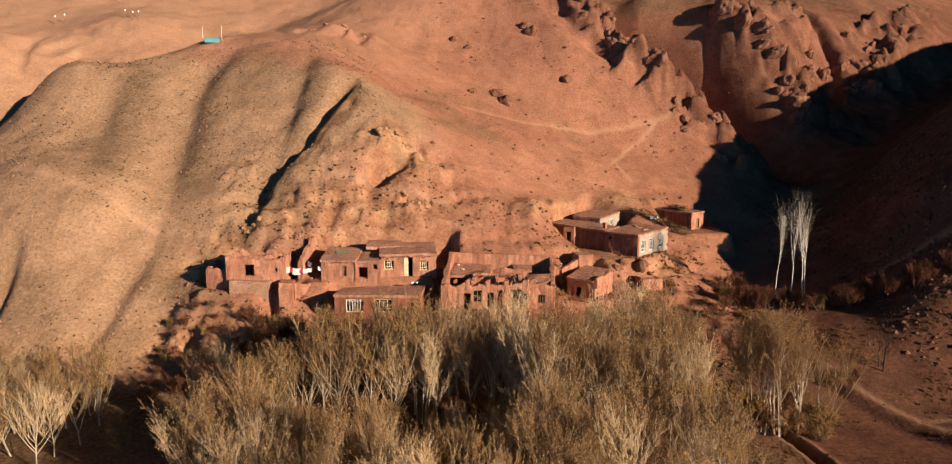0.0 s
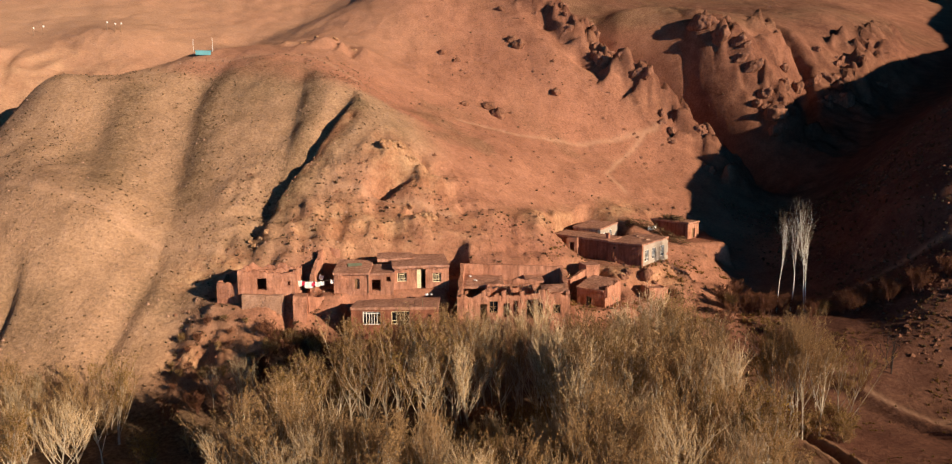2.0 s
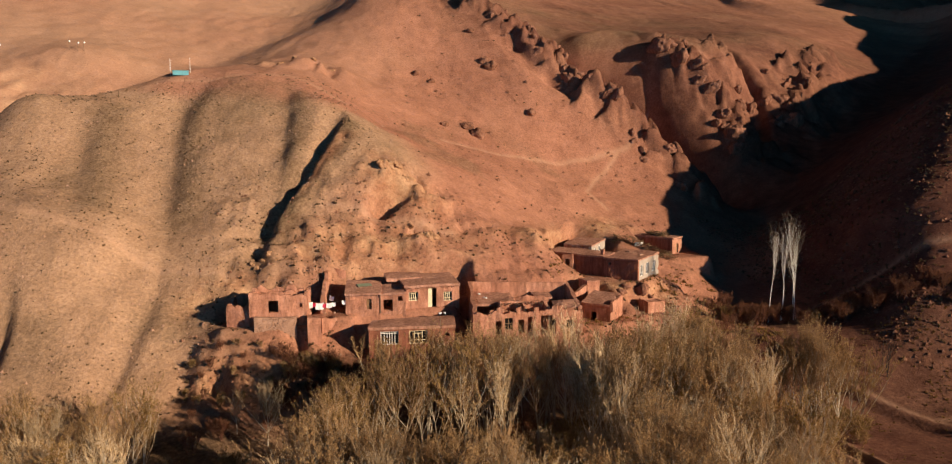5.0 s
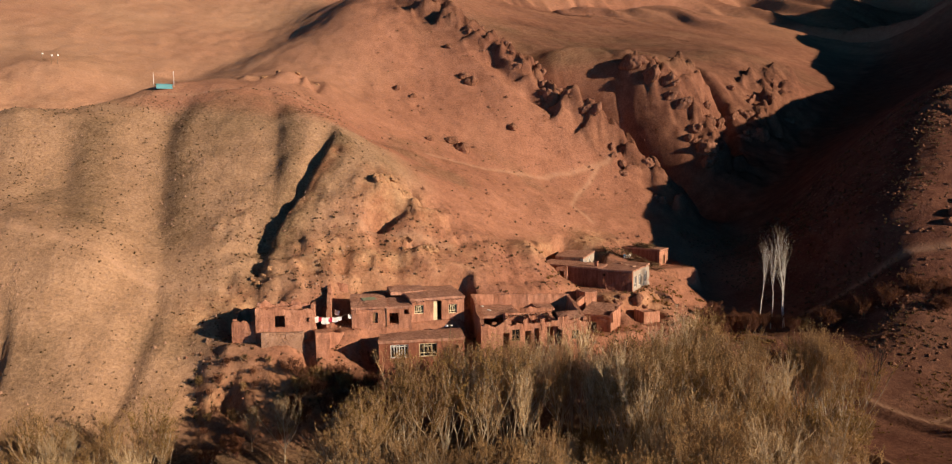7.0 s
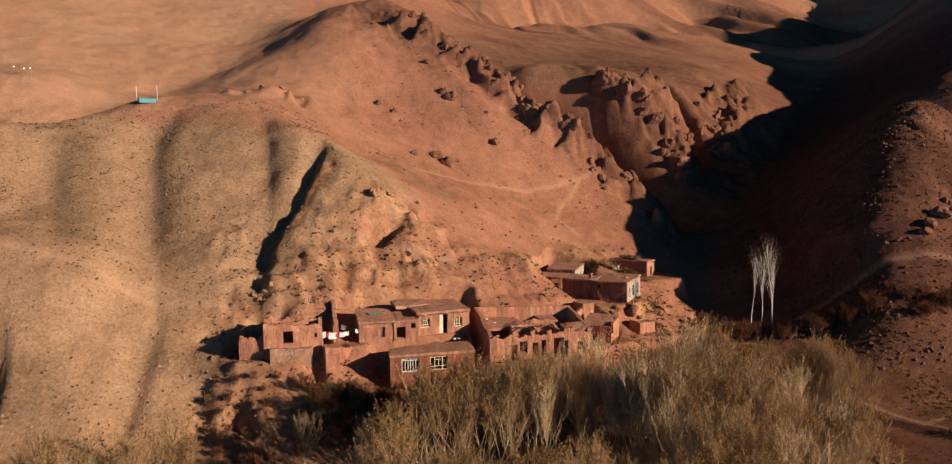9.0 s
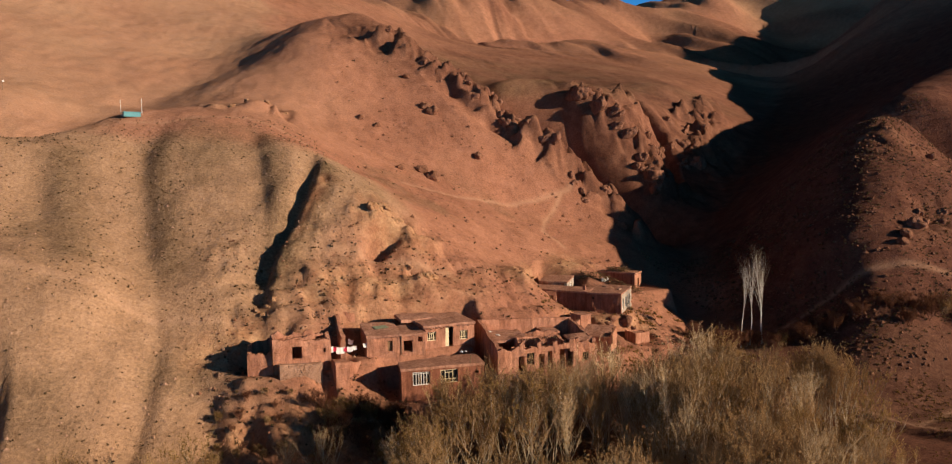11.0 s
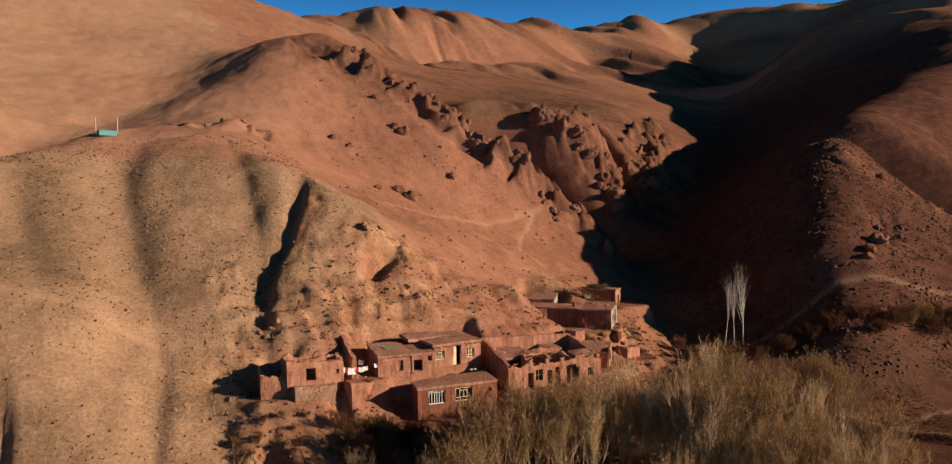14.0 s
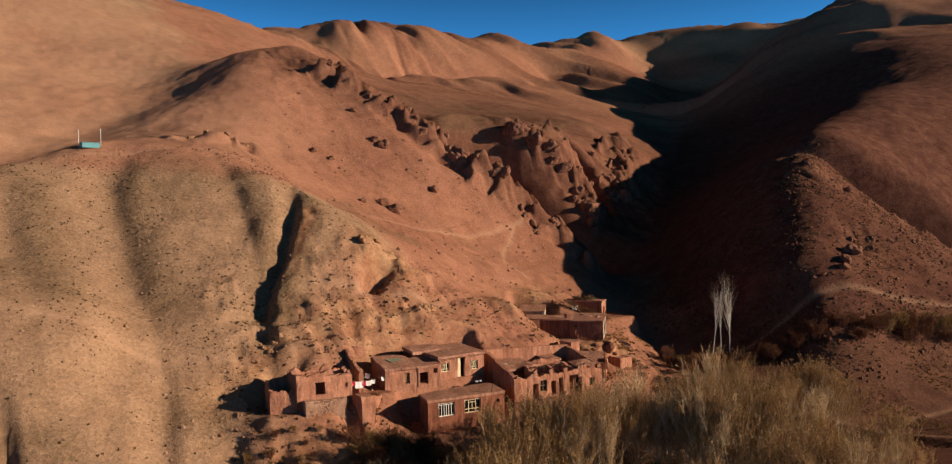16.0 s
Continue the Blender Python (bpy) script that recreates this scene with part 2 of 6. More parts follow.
FAR = [
    [(-160, 270, 100), (-73, 303, 112), (-22, 334, 116.5), (20, 368, 119.5), (41, 394, 124), (64, 419, 129)],
    [(89, 472, 144), (103, 472, 149), (136, 477, 150), (187, 508, 161.5), (242, 524, 169), (278, 539, 169), (312, 553, 175.5), (341, 569, 179)],
    [(341, 569, 179), (385, 577, 194), (405, 570, 190), (451, 555, 200), (475, 531, 201), (494, 484, 193.5), (490, 440, 182)],
    [(92, 400, 104.5), (110, 409, 110.5), (134, 411, 104), (164, 408, 102), (191, 405, 101.5), (201, 365, 91), (196, 309, 76.4)],
    [(128, 432, 104), (168, 432, 101), (206, 425, 99), (240, 400, 92), (280, 385, 88)],
    [(242, 524, 169), (277, 500, 136.5), (292, 444, 115), (300, 410, 97)],
    [(385, 577, 194), (338, 502, 152), (334, 459, 130), (317, 401, 94.5)],
    [(412, 530, 154), (372, 470, 126), (340, 405, 100)],
    [(510, 581, 206), (600, 520, 196), (800, 480, 190)],
    [(-400, 300, 120), (-300, 500, 170), (0, 700, 150), (400, 900, 170), (1000, 700, 200)],
    [(-900, -300, 60), (-500, -800, 70), (500, -900, 60), (1000, -400, 80), (1400, 300, 190)],
    [(-2600, -2600, 60), (2600, -2600, 60), (2600, 2600, 150), (-2600, 2600, 150), (-2600, -2600, 60)],
]


def spread(line):
    out = []
    for a, b in zip(line[:-1], line[1:]):
        a, b = np.array(a, float), np.array(b, float)
        reach = np.hypot(*(b - a)[:2])
        step = 7 + 0.03 * np.hypot(*(a[:2] - (0, 60)))
        k = max(1, int(reach / step)) if reach < 1500 else 4
        out += [a + (b - a) * i / k for i in range(k)]
    return out + [np.array(line[-1], float)]


nodes_xyz = {}
for line in VALLEY + LEFT_HILL + SCREE + RIGHT_HILL + FAR:
    for p in spread(line):
        nodes_xyz[(round(p[0]), round(p[1]))] = p
KNOTS = np.array(list(nodes_xyz.values()))
SOFT = 2.0 + 0.02 * np.hypot(KNOTS[:, 0], KNOTS[:, 1] - 60)


def hull(x, y):
    r = np.hypot(x[:, None] - KNOTS[None, :, 0], y[:, None] - KNOTS[None, :, 1])
    return np.sqrt(r * r + SOFT[None, :] ** 2)


count = len(KNOTS)
system = np.zeros((count + 3, count + 3))
system[:count, :count] = hull(KNOTS[:, 0], KNOTS[:, 1]) - 0.25 * np.eye(count)
system[:count, count:] = np.c_[np.ones(count), KNOTS[:, :2] / 100]
system[count:, :count] = system[:count, count:].T
WEIGHTS = np.linalg.lstsq(system, np.r_[KNOTS[:, 2], 0, 0, 0], rcond=None)[0]


def base_height(x, y):
    out = np.empty(len(x))
    for i in range(0, len(x), 20000):
        s = slice(i, i + 20000)
        out[s] = hull(x[s], y[s]) @ WEIGHTS[:count] + WEIGHTS[count] + (x[s] * WEIGHTS[count + 1] + y[s] * WEIGHTS[count + 2]) / 100
    return out


# gullies: line, depth, half width, sharpness of the flank away from the sun
GULLIES = [
    ([(-18.2, 113), (-19.7, 107.3), (-21.8, 102.7), (-23.8, 99), (-25.9, 95.2), (-27.2, 91.5), (-27, 88)], 2.1, 1.4),
    ([(-26.6, 122), (-26.2, 110.6), (-26.2, 101.5), (-26.9, 97.8), (-28.4, 93.5), (-29.4, 89.5)], 0.9, 2.0),
    ([(-39.2, 125), (-41.9, 120), (-41.9, 112.6), (-41, 105.6), (-40.2, 98), (-38.5, 91)], 1.05, 2.8),
    ([(-55, 119), (-53.5, 109.2), (-51.3, 98.7), (-49.8, 91)], 0.9, 3.4),
    ([(-38, 86), (-39, 78), (-40, 70)], 0.8, 1.6),
    ([(-52, 83), (-51, 78), (-51, 71)], 1.5, 1.1),
    ([(-33, 78), (-32, 71)], 0.9, 1.3),
    ([(-14.0, 95.2), (-12.4, 96.7), (-10.7, 97.7), (-9.0, 97.5)], 4.2, 1.05),
    ([(-9.2, 93.4), (-7.4, 92.2)], 2.0, 0.8),
    ([(-29, 85.5), (-26, 84.5), (-24, 85.5)], 1.2, 0.9),
    ([(-30, 74.5), (-27.5, 70)], 1.4, 0.9),
    ([(-21.7, 78.2), (-21.6, 76.6), (-21.4, 74.6)], 1.6, 0.8),
    ([(22, 197), (36, 183), (50, 169), (60, 153), (63, 146)], 9.0, 5.5),
    ([(84, 200), (86, 186), (80, 170), (74, 158)], 5.5, 3.2),
    ([(101, 124), (111, 112), (121, 100), (133, 87)], 12.0, 6.0),
    ([(15.5, 166), (20, 158), (27, 149)], 2.6, 1.8),
    ([(25, 158), (29, 150), (36, 142)], 3.0, 2.0),
    ([(36, 147.5), (40, 141), (45, 136)], 2.6, 1.8),
]
CRAGS = [   # line, reach, strength
    ([(4, 188), (19, 173), (30, 159), (39, 149), (49, 140)], 9, 0.28),
    ([(60, 178), (66, 170), (72, 160), (82, 174), (104, 190)], 11, 0.3),
    ([(-12, 99), (-7, 97)], 3.5, 0.7),
    ([(-24, 89), (-14, 90), (-6, 91), (4, 93), (12, 101)], 3.2, 0.2),
    ([(-18, 106), (-25, 92.5), (-26.5, 88.5)], 1.6, 0.16),
    ([(8, 96), (14, 106), (24, 113)], 2.6, 0.15),
    ([(12, 90.5), (17, 90), (22, 89.5), (25, 93)], 1.7, 0.32),
    ([(83, 108), (95, 101), (108, 92)], 4, 0.35),
    ([(66, 84), (74, 88)], 3, 0.25),
    ([(-34, 138), (-20, 137)], 4, 0.45),
    ([(-92, 132), (-72, 140)], 8, 0.45),
    ([(-30, 73), (-18, 72)], 3, 0.3),
    ([(-34, 84), (-29, 86), (-23.5, 86)], 1.8, 0.22),
]
BUTTRESSES = [   # crest, height, reach to either side
    ([(6, 186), (16, 173.5), (25.5, 159.5), (36, 148), (48, 138.5), (54, 135)], 4.4, 8.5, 141),
    ([(20, 165), (27, 155), (33, 146), (38, 139)], 3.4, 5.0, 161),
    ([(56, 182), (64, 173), (69, 164), (72, 156)], 4.6, 7.5, 171),
    ([(76, 192), (80, 182), (75, 168), (70, 158)], 4.6, 7.5, 181),
    ([(100, 200), (106, 194), (100, 183), (92, 174)], 4.4, 7.0, 191),
    ([(130, 225), (124, 212), (114, 200), (108, 190)], 4.4, 7.0, 201),
    ([(84, 110), (90, 105), (98, 99), (106, 92)], 2.6, 2.6, 211),
    ([(64, 83.5), (74, 88.5), (80, 91)], 1.2, 1.4, 221),
]
# levelled building plots: centre, half sizes, turn, height
PLOTS = [
    (-25.2, 80.6, 4.4, 2.3, 4, 6.8),
    (-15.3, 82.3, 2.8, 3.2, 2, 7.5),
    (-9.0, 83.5, 6.0, 3.8, 5, 7.7),
    (-10, 76.3, 4.9, 2.5, 3, 3.9),
    (2.8, 79.8, 6.3, 4.3, 0, 5.4),
    (13.3, 83.9, 2.6, 2.4, 10, 4.9),
    (17.2, 95.5, 5.6, 3.6, -35, 7.8),
    (14.7, 98.0, 4.6, 2.4, -40, 8.0),
    (17.3, 105.7, 3.8, 2.8, 55, 8.5),
    (20.5, 101.5, 3.2, 2.6, -40, 8.3),
    (31.8, 108.0, 3.6, 5.0, 0, 8.9),
    (13.2, 88.6, 1.7, 1.5, 16, 6.5),
    (21.2, 87.9, 2.0, 1.5, 15, 4.4),
]


PATHS = [[(43, 87), (52, 83.5), (60, 79.8), (66, 77), (76, 73)], [(-2, 126), (10, 129), (20.5, 133), (31, 137), (36, 139)],
         [(33, 137.5), (26, 130), (23, 124), (25, 119)], [(-60, 94), (-48, 90.5), (-38, 88.5), (-30, 87)], [(-20, 95), (-12, 94), (-4, 93)],
         [(-48, 127), (-38, 126), (-27, 127), (-18, 122)], [(33.5, 72), (35.8, 66), (38.7, 60.5), (42.3, 54.5), (47.5, 46.5)], [(38.7, 60.5), (46, 62), (56, 61), (70, 57)]]
BANK = [(30, 80), (33, 70), (34.5, 65.8), (37.3, 60.2), (41, 54), (46, 46)]
DITCH = [(24.5, 62), (26.3, 56.8), (27.2, 52), (28, 44)]


def folds(x, y):
    """Spurs and creases of the far ranges, running down towards the ravine."""
    wx, wy = x + 26 * fbm(x, y, 120, 3, 23), y + 26 * fbm(x, y, 120, 3, 27)
    u, v = 0.87 * wx + 0.5 * wy, 0.5 * wx - 0.87 * wy
    broad = billow(u, 0.22 * v, 92, 3, 21)
    small = billow(u + 0.25 * v, 0.35 * v, 31, 2, 33)
    return 5.6 * broad + 2.3 * small - 1.0


def height(x, y):
    z = base_height(x, y)
    dist = np.hypot(x, y - 30)
    calm = smooth(62, 80, y)
    far = smooth(300, 430, dist)
    # broad unevenness, then folds of the far ranges
    z += calm * 0.5 * fbm(x, y, 26, 3, 11) * (1 - far) + far * folds(x, y)
    for line, deep, wide in GULLIES:
        d, s, side = along(line, x, y, 45)
        w = np.where(side > 0, wide * 0.62, wide * 1.5)
        z -= deep * np.exp(-(d / w) ** 2) * np.minimum(1, 3.2 * np.minimum(s + 0.08, 1.08 - s))
    # fine rills down the buff slopes
    rill = smooth(-22, -34, x) * smooth(66, 74, y) * smooth(104, 84, y)
    z += rill * 0.12 * ridged(x * 1.0, y * 0.22, 5.0, 3, 31)
    u, v = 0.95 * x + 0.3 * y, 0.95 * y - 0.3 * x
    u, v = u + 5 * fbm(x, y, 19, 3, 45), v + 5 * fbm(x, y, 17, 2, 46)
    crag = 4.4 * billow(u, v * 0.6, 12.0, 3, 41) + 0.7 * fbm(x, y, 2.2, 3, 51)
    crag *= 0.35 + 0.9 * smooth(-0.35, 0.25, fbm(x, y, 16, 2, 48))
    for line, reach, strong in CRAGS:
        d, s, side = along(line, x, y, 45)
        m = np.exp(-(d / reach) ** 2) * strong
        z += m * crag
    # rock buttresses: ragged tongues with steep edges either side of a crest, cleft across
    for line, up, out, seed in BUTTRESSES:
        d, s, side = along(line, x, y, 45)
        run = s * sum(math.dist(a, b) for a, b in zip(line[:-1], line[1:]))
        k = d < 30
        d, run, sg, bx, by = d[k], run[k], np.sign(side[k]), x[k], y[k]
        warp = 2.2 * fbm(bx, by, 7, 3, seed + 5)
        q = run + 0.35 * d + warp
        reach = out * (0.75 + 0.75 * perlin(q / 6.5, 3.3 + 9 * sg, seed) + 0.35 * perlin(q / 2.4, 1.3 + 9 * sg, seed + 1))
        body = smooth(0, 3.6, reach - d) * smooth(0, 0.06, s[k]) * smooth(1, 0.95, s[k])
        cleft = np.abs(perlin(q / 4.6, d / 14 + 3 * sg, seed + 2))
        lump = 0.9 * billow(bx + warp, by, 7.5, 2, seed + 3) + 0.3 * fbm(bx, by, 2.6, 2, seed + 6) + 0.22 * ridged(bx, by + warp, 4.0, 2, seed + 4)
        z[k] += body * (up * (0.45 + 0.45 * smooth(0.0, 0.3, cleft)) + 0.8 * lump - 0.3 * up)
    z += (0.05 + 0.17 * calm) * fbm(x, y, 5.0, 4, 61)
    near = smooth(64, 70, y) * smooth(112, 92, y) * smooth(-36, -30, x) * smooth(40, 30, x)
    z += near * (0.2 * (ridged(x, y * 0.5, 3.0, 3, 63) - 0.6) + 0.1 * fbm(x, y, 1.3, 2, 66))
    # earth bluffs: weathered ledges with steep faces, fluted by rain
    bluff = near * smooth(82, 87, y + 0.12 * x) * smooth(107, 98, y) * smooth(0.0, 0.35, 0.25 + fbm(x, y, 11, 2, 64))
    ledge = z / 2.3 + 0.35 * fbm(x, y, 6, 3, 67)
    part_up = ledge - np.floor(ledge)
    z += bluff * 0.8 * (smooth(0.52, 0.92, part_up) - part_up)
    z += bluff * 0.16 * ridged(x + 0.6 * fbm(x, y, 3, 2, 68), y * 0.16, 1.7, 2, 69)
    d, s, side = along(BANK, x, y)
    z += smooth(86, 74, y) * smooth(16, 22, x) * (-0.55 + 0.85 * smooth(-0.8, 0.8, np.sign(side) * d))
    d, s, side = along(DITCH, x, y, 45)
    z += 0.3 * np.exp(-((d - 0.9) / 0.35) ** 2) - 0.45 * np.exp(-(d / 0.5) ** 2)
    for line in PATHS:
        d = along(line, x, y, 45)[0]
        z -= 0.12 * np.exp(-(d / 0.6) ** 2)
    for cx, cy, hx, hy, turn, level in PLOTS:
        c, s = math.cos(radians(turn)), math.sin(radians(turn))
        u, v = (x - cx) * c + (y - cy) * s, -(x - cx) * s + (y - cy) * c
        d = np.hypot(np.maximum(np.abs(u) - hx, 0), np.maximum(np.abs(v) - hy, 0))
        k = 1 - smooth(0.2, 1.5, d)
        z += k * (level - z)
    return z


def geology(x, y, z):
    wob = 5 * fbm(x, y, 22, 3, 71)
    # left of this line the hill is buff, right of it red
    edge = np.interp(y, [70, 92, 105, 114, 124, 133, 150, 180, 230], [-31, -20, -9, -12, -46, -48, -40, -30, -20])
    red = 0.12 + 0.8 * smooth(-7, 7, x - edge + wob)
    red = np.where(y < 66, 0.55, red)
    red *= 1 - (0.02 + 0.22 * smooth(0.0, 0.5, fbm(x, y, 120, 2, 74))) * smooth(190, 260, np.hypot(x - 60, y - 60)) * smooth(55, 70, z)
    red *= 1 - 0.6 * smooth(360, 420, x) * smooth(430, 480, y)
    rock = np.zeros(len(x))
    for line, reach, strong in CRAGS:
        d = along(line, x, y, 45)[0]
        rock = np.maximum(rock, np.exp(-(d / reach) ** 2) * (0.1 if reach == 9 or line[0][0] > 20 else 0.9))
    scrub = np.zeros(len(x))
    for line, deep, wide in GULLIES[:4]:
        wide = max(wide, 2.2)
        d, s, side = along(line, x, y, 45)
        d = d * np.sign(side) - 0.9 * wide      # gravel on the steep flank, darkened too for its shade away from the sun
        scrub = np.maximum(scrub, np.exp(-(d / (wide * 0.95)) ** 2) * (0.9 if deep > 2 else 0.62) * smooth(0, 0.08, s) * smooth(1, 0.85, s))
    scrub = np.maximum(scrub, 0.45 * smooth(0.1, 0.7, fbm(x, y, 14, 4, 81)) * smooth(66, 78, y) * (1 - 0.75 * smooth(122, 136, y)))
    scrub = np.maximum(scrub, (0.85 + 0.3 * fbm(x, y, 9, 3, 83)) * smooth(-3, -8, y - np.interp(x, [-60, 20, 36, 52, 80, 120], [72, 76, 84, 79, 72, 62])))
    scrub = np.maximum(scrub, 0.35 * smooth(38, 60, x) * smooth(170, 120, y))
    scrub = np.maximum(scrub, (0.55 + 0.3 * fbm(x, y, 14, 3, 85)) * smooth(46, 51, z) * smooth(75, 40, np.hypot((x - 85) / 1.3, y - 225)))
    d, s, side = along(BANK, x, y)
    field = smooth(66, 60, y) * smooth(22, 27, x) * smooth(0.2, -0.2, np.sign(side) * d)
    red = red * (1 - field) + field
    scrub = scrub * (1 - field) + 0.55 * field
    # thin dry growth dulls the far ranges and the upper slopes
    scrub = np.maximum(scrub, (0.12 + 0.22 * fbm(x, y, 60, 3, 87)) * smooth(250, 340, np.hypot(x, y)))
    high = smooth(118, 138, y) * smooth(0, -30, x) * smooth(330, 260, y)
    red = np.maximum(red, 0.66 * high + 0.2 * high * fbm(x, y, 30, 3, 88))
    path = np.zeros(len(x))
    for line in PATHS:
        path = np.maximum(path, np.exp(-(along(line, x, y, 45)[0] / 0.4) ** 2))
    path = np.maximum(path, np.exp(-((along(DITCH, x, y, 45)[0] - 0.9) / 0.3) ** 2))
    path = np.maximum(path, high * (0.75 + 0.3 * fbm(x, y, 25, 3, 89)))
    return np.clip(np.c_[red, rock, scrub, path], 0, 1)


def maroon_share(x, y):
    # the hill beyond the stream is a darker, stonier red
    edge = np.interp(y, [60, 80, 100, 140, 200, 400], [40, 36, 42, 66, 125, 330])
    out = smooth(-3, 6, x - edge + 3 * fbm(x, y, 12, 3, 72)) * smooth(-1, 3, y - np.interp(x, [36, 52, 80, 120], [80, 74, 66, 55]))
    for line, reach, strong in CRAGS[:2]:
        out = np.maximum(out, 0.92 * np.exp(-(along(line, x, y, 45)[0] / (reach * 1.1)) ** 2))
    out = np.maximum(out, (0.72 + 0.35 * fbm(x, y, 14, 3, 76)) * smooth(36, 50, x - 0.25 * (y - 150)) * smooth(128, 140, y) * (0.6 + 0.4 * smooth(58, 48, base_height(x, y))))
    out = np.maximum(out, (0.5 + 0.3 * fbm(x, y, 24, 3, 77)) * smooth(190, 206, y) * smooth(14, 40, x - 0.2 * (y - 190)))
    out *= smooth(430, 330, np.hypot(x, y))
    out = np.maximum(out, 0.55 * smooth(0.05, 0.5, fbm(0.87 * x + 0.5 * y, 0.2 * (0.5 * x - 0.87 * y), 60, 3, 78)) * smooth(360, 420, np.hypot(x, y)) * smooth(30, 120, x))
    out = np.maximum(out, 0.6 * smooth(70, 35, np.hypot(x - 335, (y - 440) * 0.7) + 14 * fbm(x, y, 40, 3, 75)))
    d, s, side = along(BANK, x, y)
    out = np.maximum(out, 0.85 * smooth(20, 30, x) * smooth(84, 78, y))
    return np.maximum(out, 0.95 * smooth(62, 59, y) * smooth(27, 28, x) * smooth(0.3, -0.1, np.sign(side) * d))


def steps(marks):
    """Grid lines from (from, spacing) marks."""
    out, (x, _) = [marks[0][0]], marks[0]
    for (a, s0), (b, s1) in zip(marks[:-1], marks[1:]):
        while x < b - 0.6 * s1:
            k = (x - a) / (b - a)
            x += s0 + (s1 - s0) * k
            out.append(x)
    return np.array(out)


def sheet():
    gx = steps([(-2600, 250), (-500, 25), (-130, 2.0), (-72, 0.5), (-40, 0.48), (-30, 0.36), (30, 0.36), (38, 0.5), (92, 0.55), (130, 1.0), (250, 3.0), (650, 8.0), (900, 40), (2600, 250)])
    gy = steps([(-2600, 250), (-300, 40), (0, 3.0), (44, 0.8), (52, 0.5), (66, 0.4), (78, 0.32), (104, 0.32), (116, 0.5), (150, 0.6), (215, 1.0), (330, 3.0), (620, 7.0), (800, 30), (2600, 250)])
    X, Y = np.meshgrid(gx, gy)
    x, y = X.ravel(), Y.ravel()
    z = height(x, y)
    me = bpy.data.meshes.new("ground")
    w, h = len(gx), len(gy)
    me.vertices.add(w * h)
    me.vertices.foreach_set("co", np.c_[x, y, z].astype(np.float32).ravel())
    i = (np.arange(h - 1)[:, None] * w + np.arange(w - 1)[None, :]).ravel()
    quads = np.c_[i, i + 1, i + w + 1, i + w]
    me.loops.add(quads.size)
    me.loops.foreach_set("vertex_index", quads.ravel().astype(np.int32))
    me.polygons.add(len(quads))
    me.polygons.foreach_set("loop_start", np.arange(0, quads.size, 4, dtype=np.int32))
    me.update(calc_edges=True)
    me.polygons.foreach_set("use_smooth", np.ones(len(quads), bool))
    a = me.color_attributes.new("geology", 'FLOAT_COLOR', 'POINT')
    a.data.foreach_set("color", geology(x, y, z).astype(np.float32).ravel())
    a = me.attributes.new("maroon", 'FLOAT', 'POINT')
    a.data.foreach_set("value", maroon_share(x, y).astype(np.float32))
    me.materials.append(EARTH)
    return tagged(new("ground", me), "dry red and buff hillsides with eroded gullies and crags", "ground", kind="structure")


ground = sheet()


def ground_z(x, y):
    return float(height(np.array([x], float), np.array([y], float))[0])


# ---- building helpers ----
def part(name, bm, mat, parent=None, label=""):
    me = bpy.data.meshes.new(name)
    if isinstance(bm, tuple):
        me.from_pydata(bm[0], [], bm[1])
        me.update()
    else:
        bmesh.ops.recalc_face_normals(bm, faces=bm.faces)
        bm.to_mesh(me)
        bm.free()
    me.materials.append(mat)
    ob = new(name, me)
    if parent:
        ob.parent = parent
    if label:
        ob["label"] = label
    return ob


def box(bm, x0, x1, y0, y1, z0, z1):
    v = [bm.verts.new(c) for c in ((x0, y0, z0), (x1, y0, z0), (x1, y1, z0), (x0, y1, z0), (x0, y0, z1), (x1, y0, z1), (x1, y1, z1), (x0, y1, z1))]
    for f in ((3, 2, 1, 0), (4, 5, 6, 7), (0, 1, 5, 4), (1, 2, 6, 5), (2, 3, 7, 6), (3, 0, 4, 7)):
        bm.faces.new([v[i] for i in f])


def thing(name, m, label, category, group=""):
    ob = new(name)
    ob.matrix_world = m
    return tagged(ob, label, category, group)


def lines_between(a, b, step, extra):
    k = max(1, round((b - a) / step))
    marks = [a + (b - a) * i / k for i in range(k + 1)]
    marks = [m for m in marks if all(abs(m - e) > 0.12 for e in extra)] + [e for e in extra if a < e < b]
    return sorted(set([a, b] + marks))


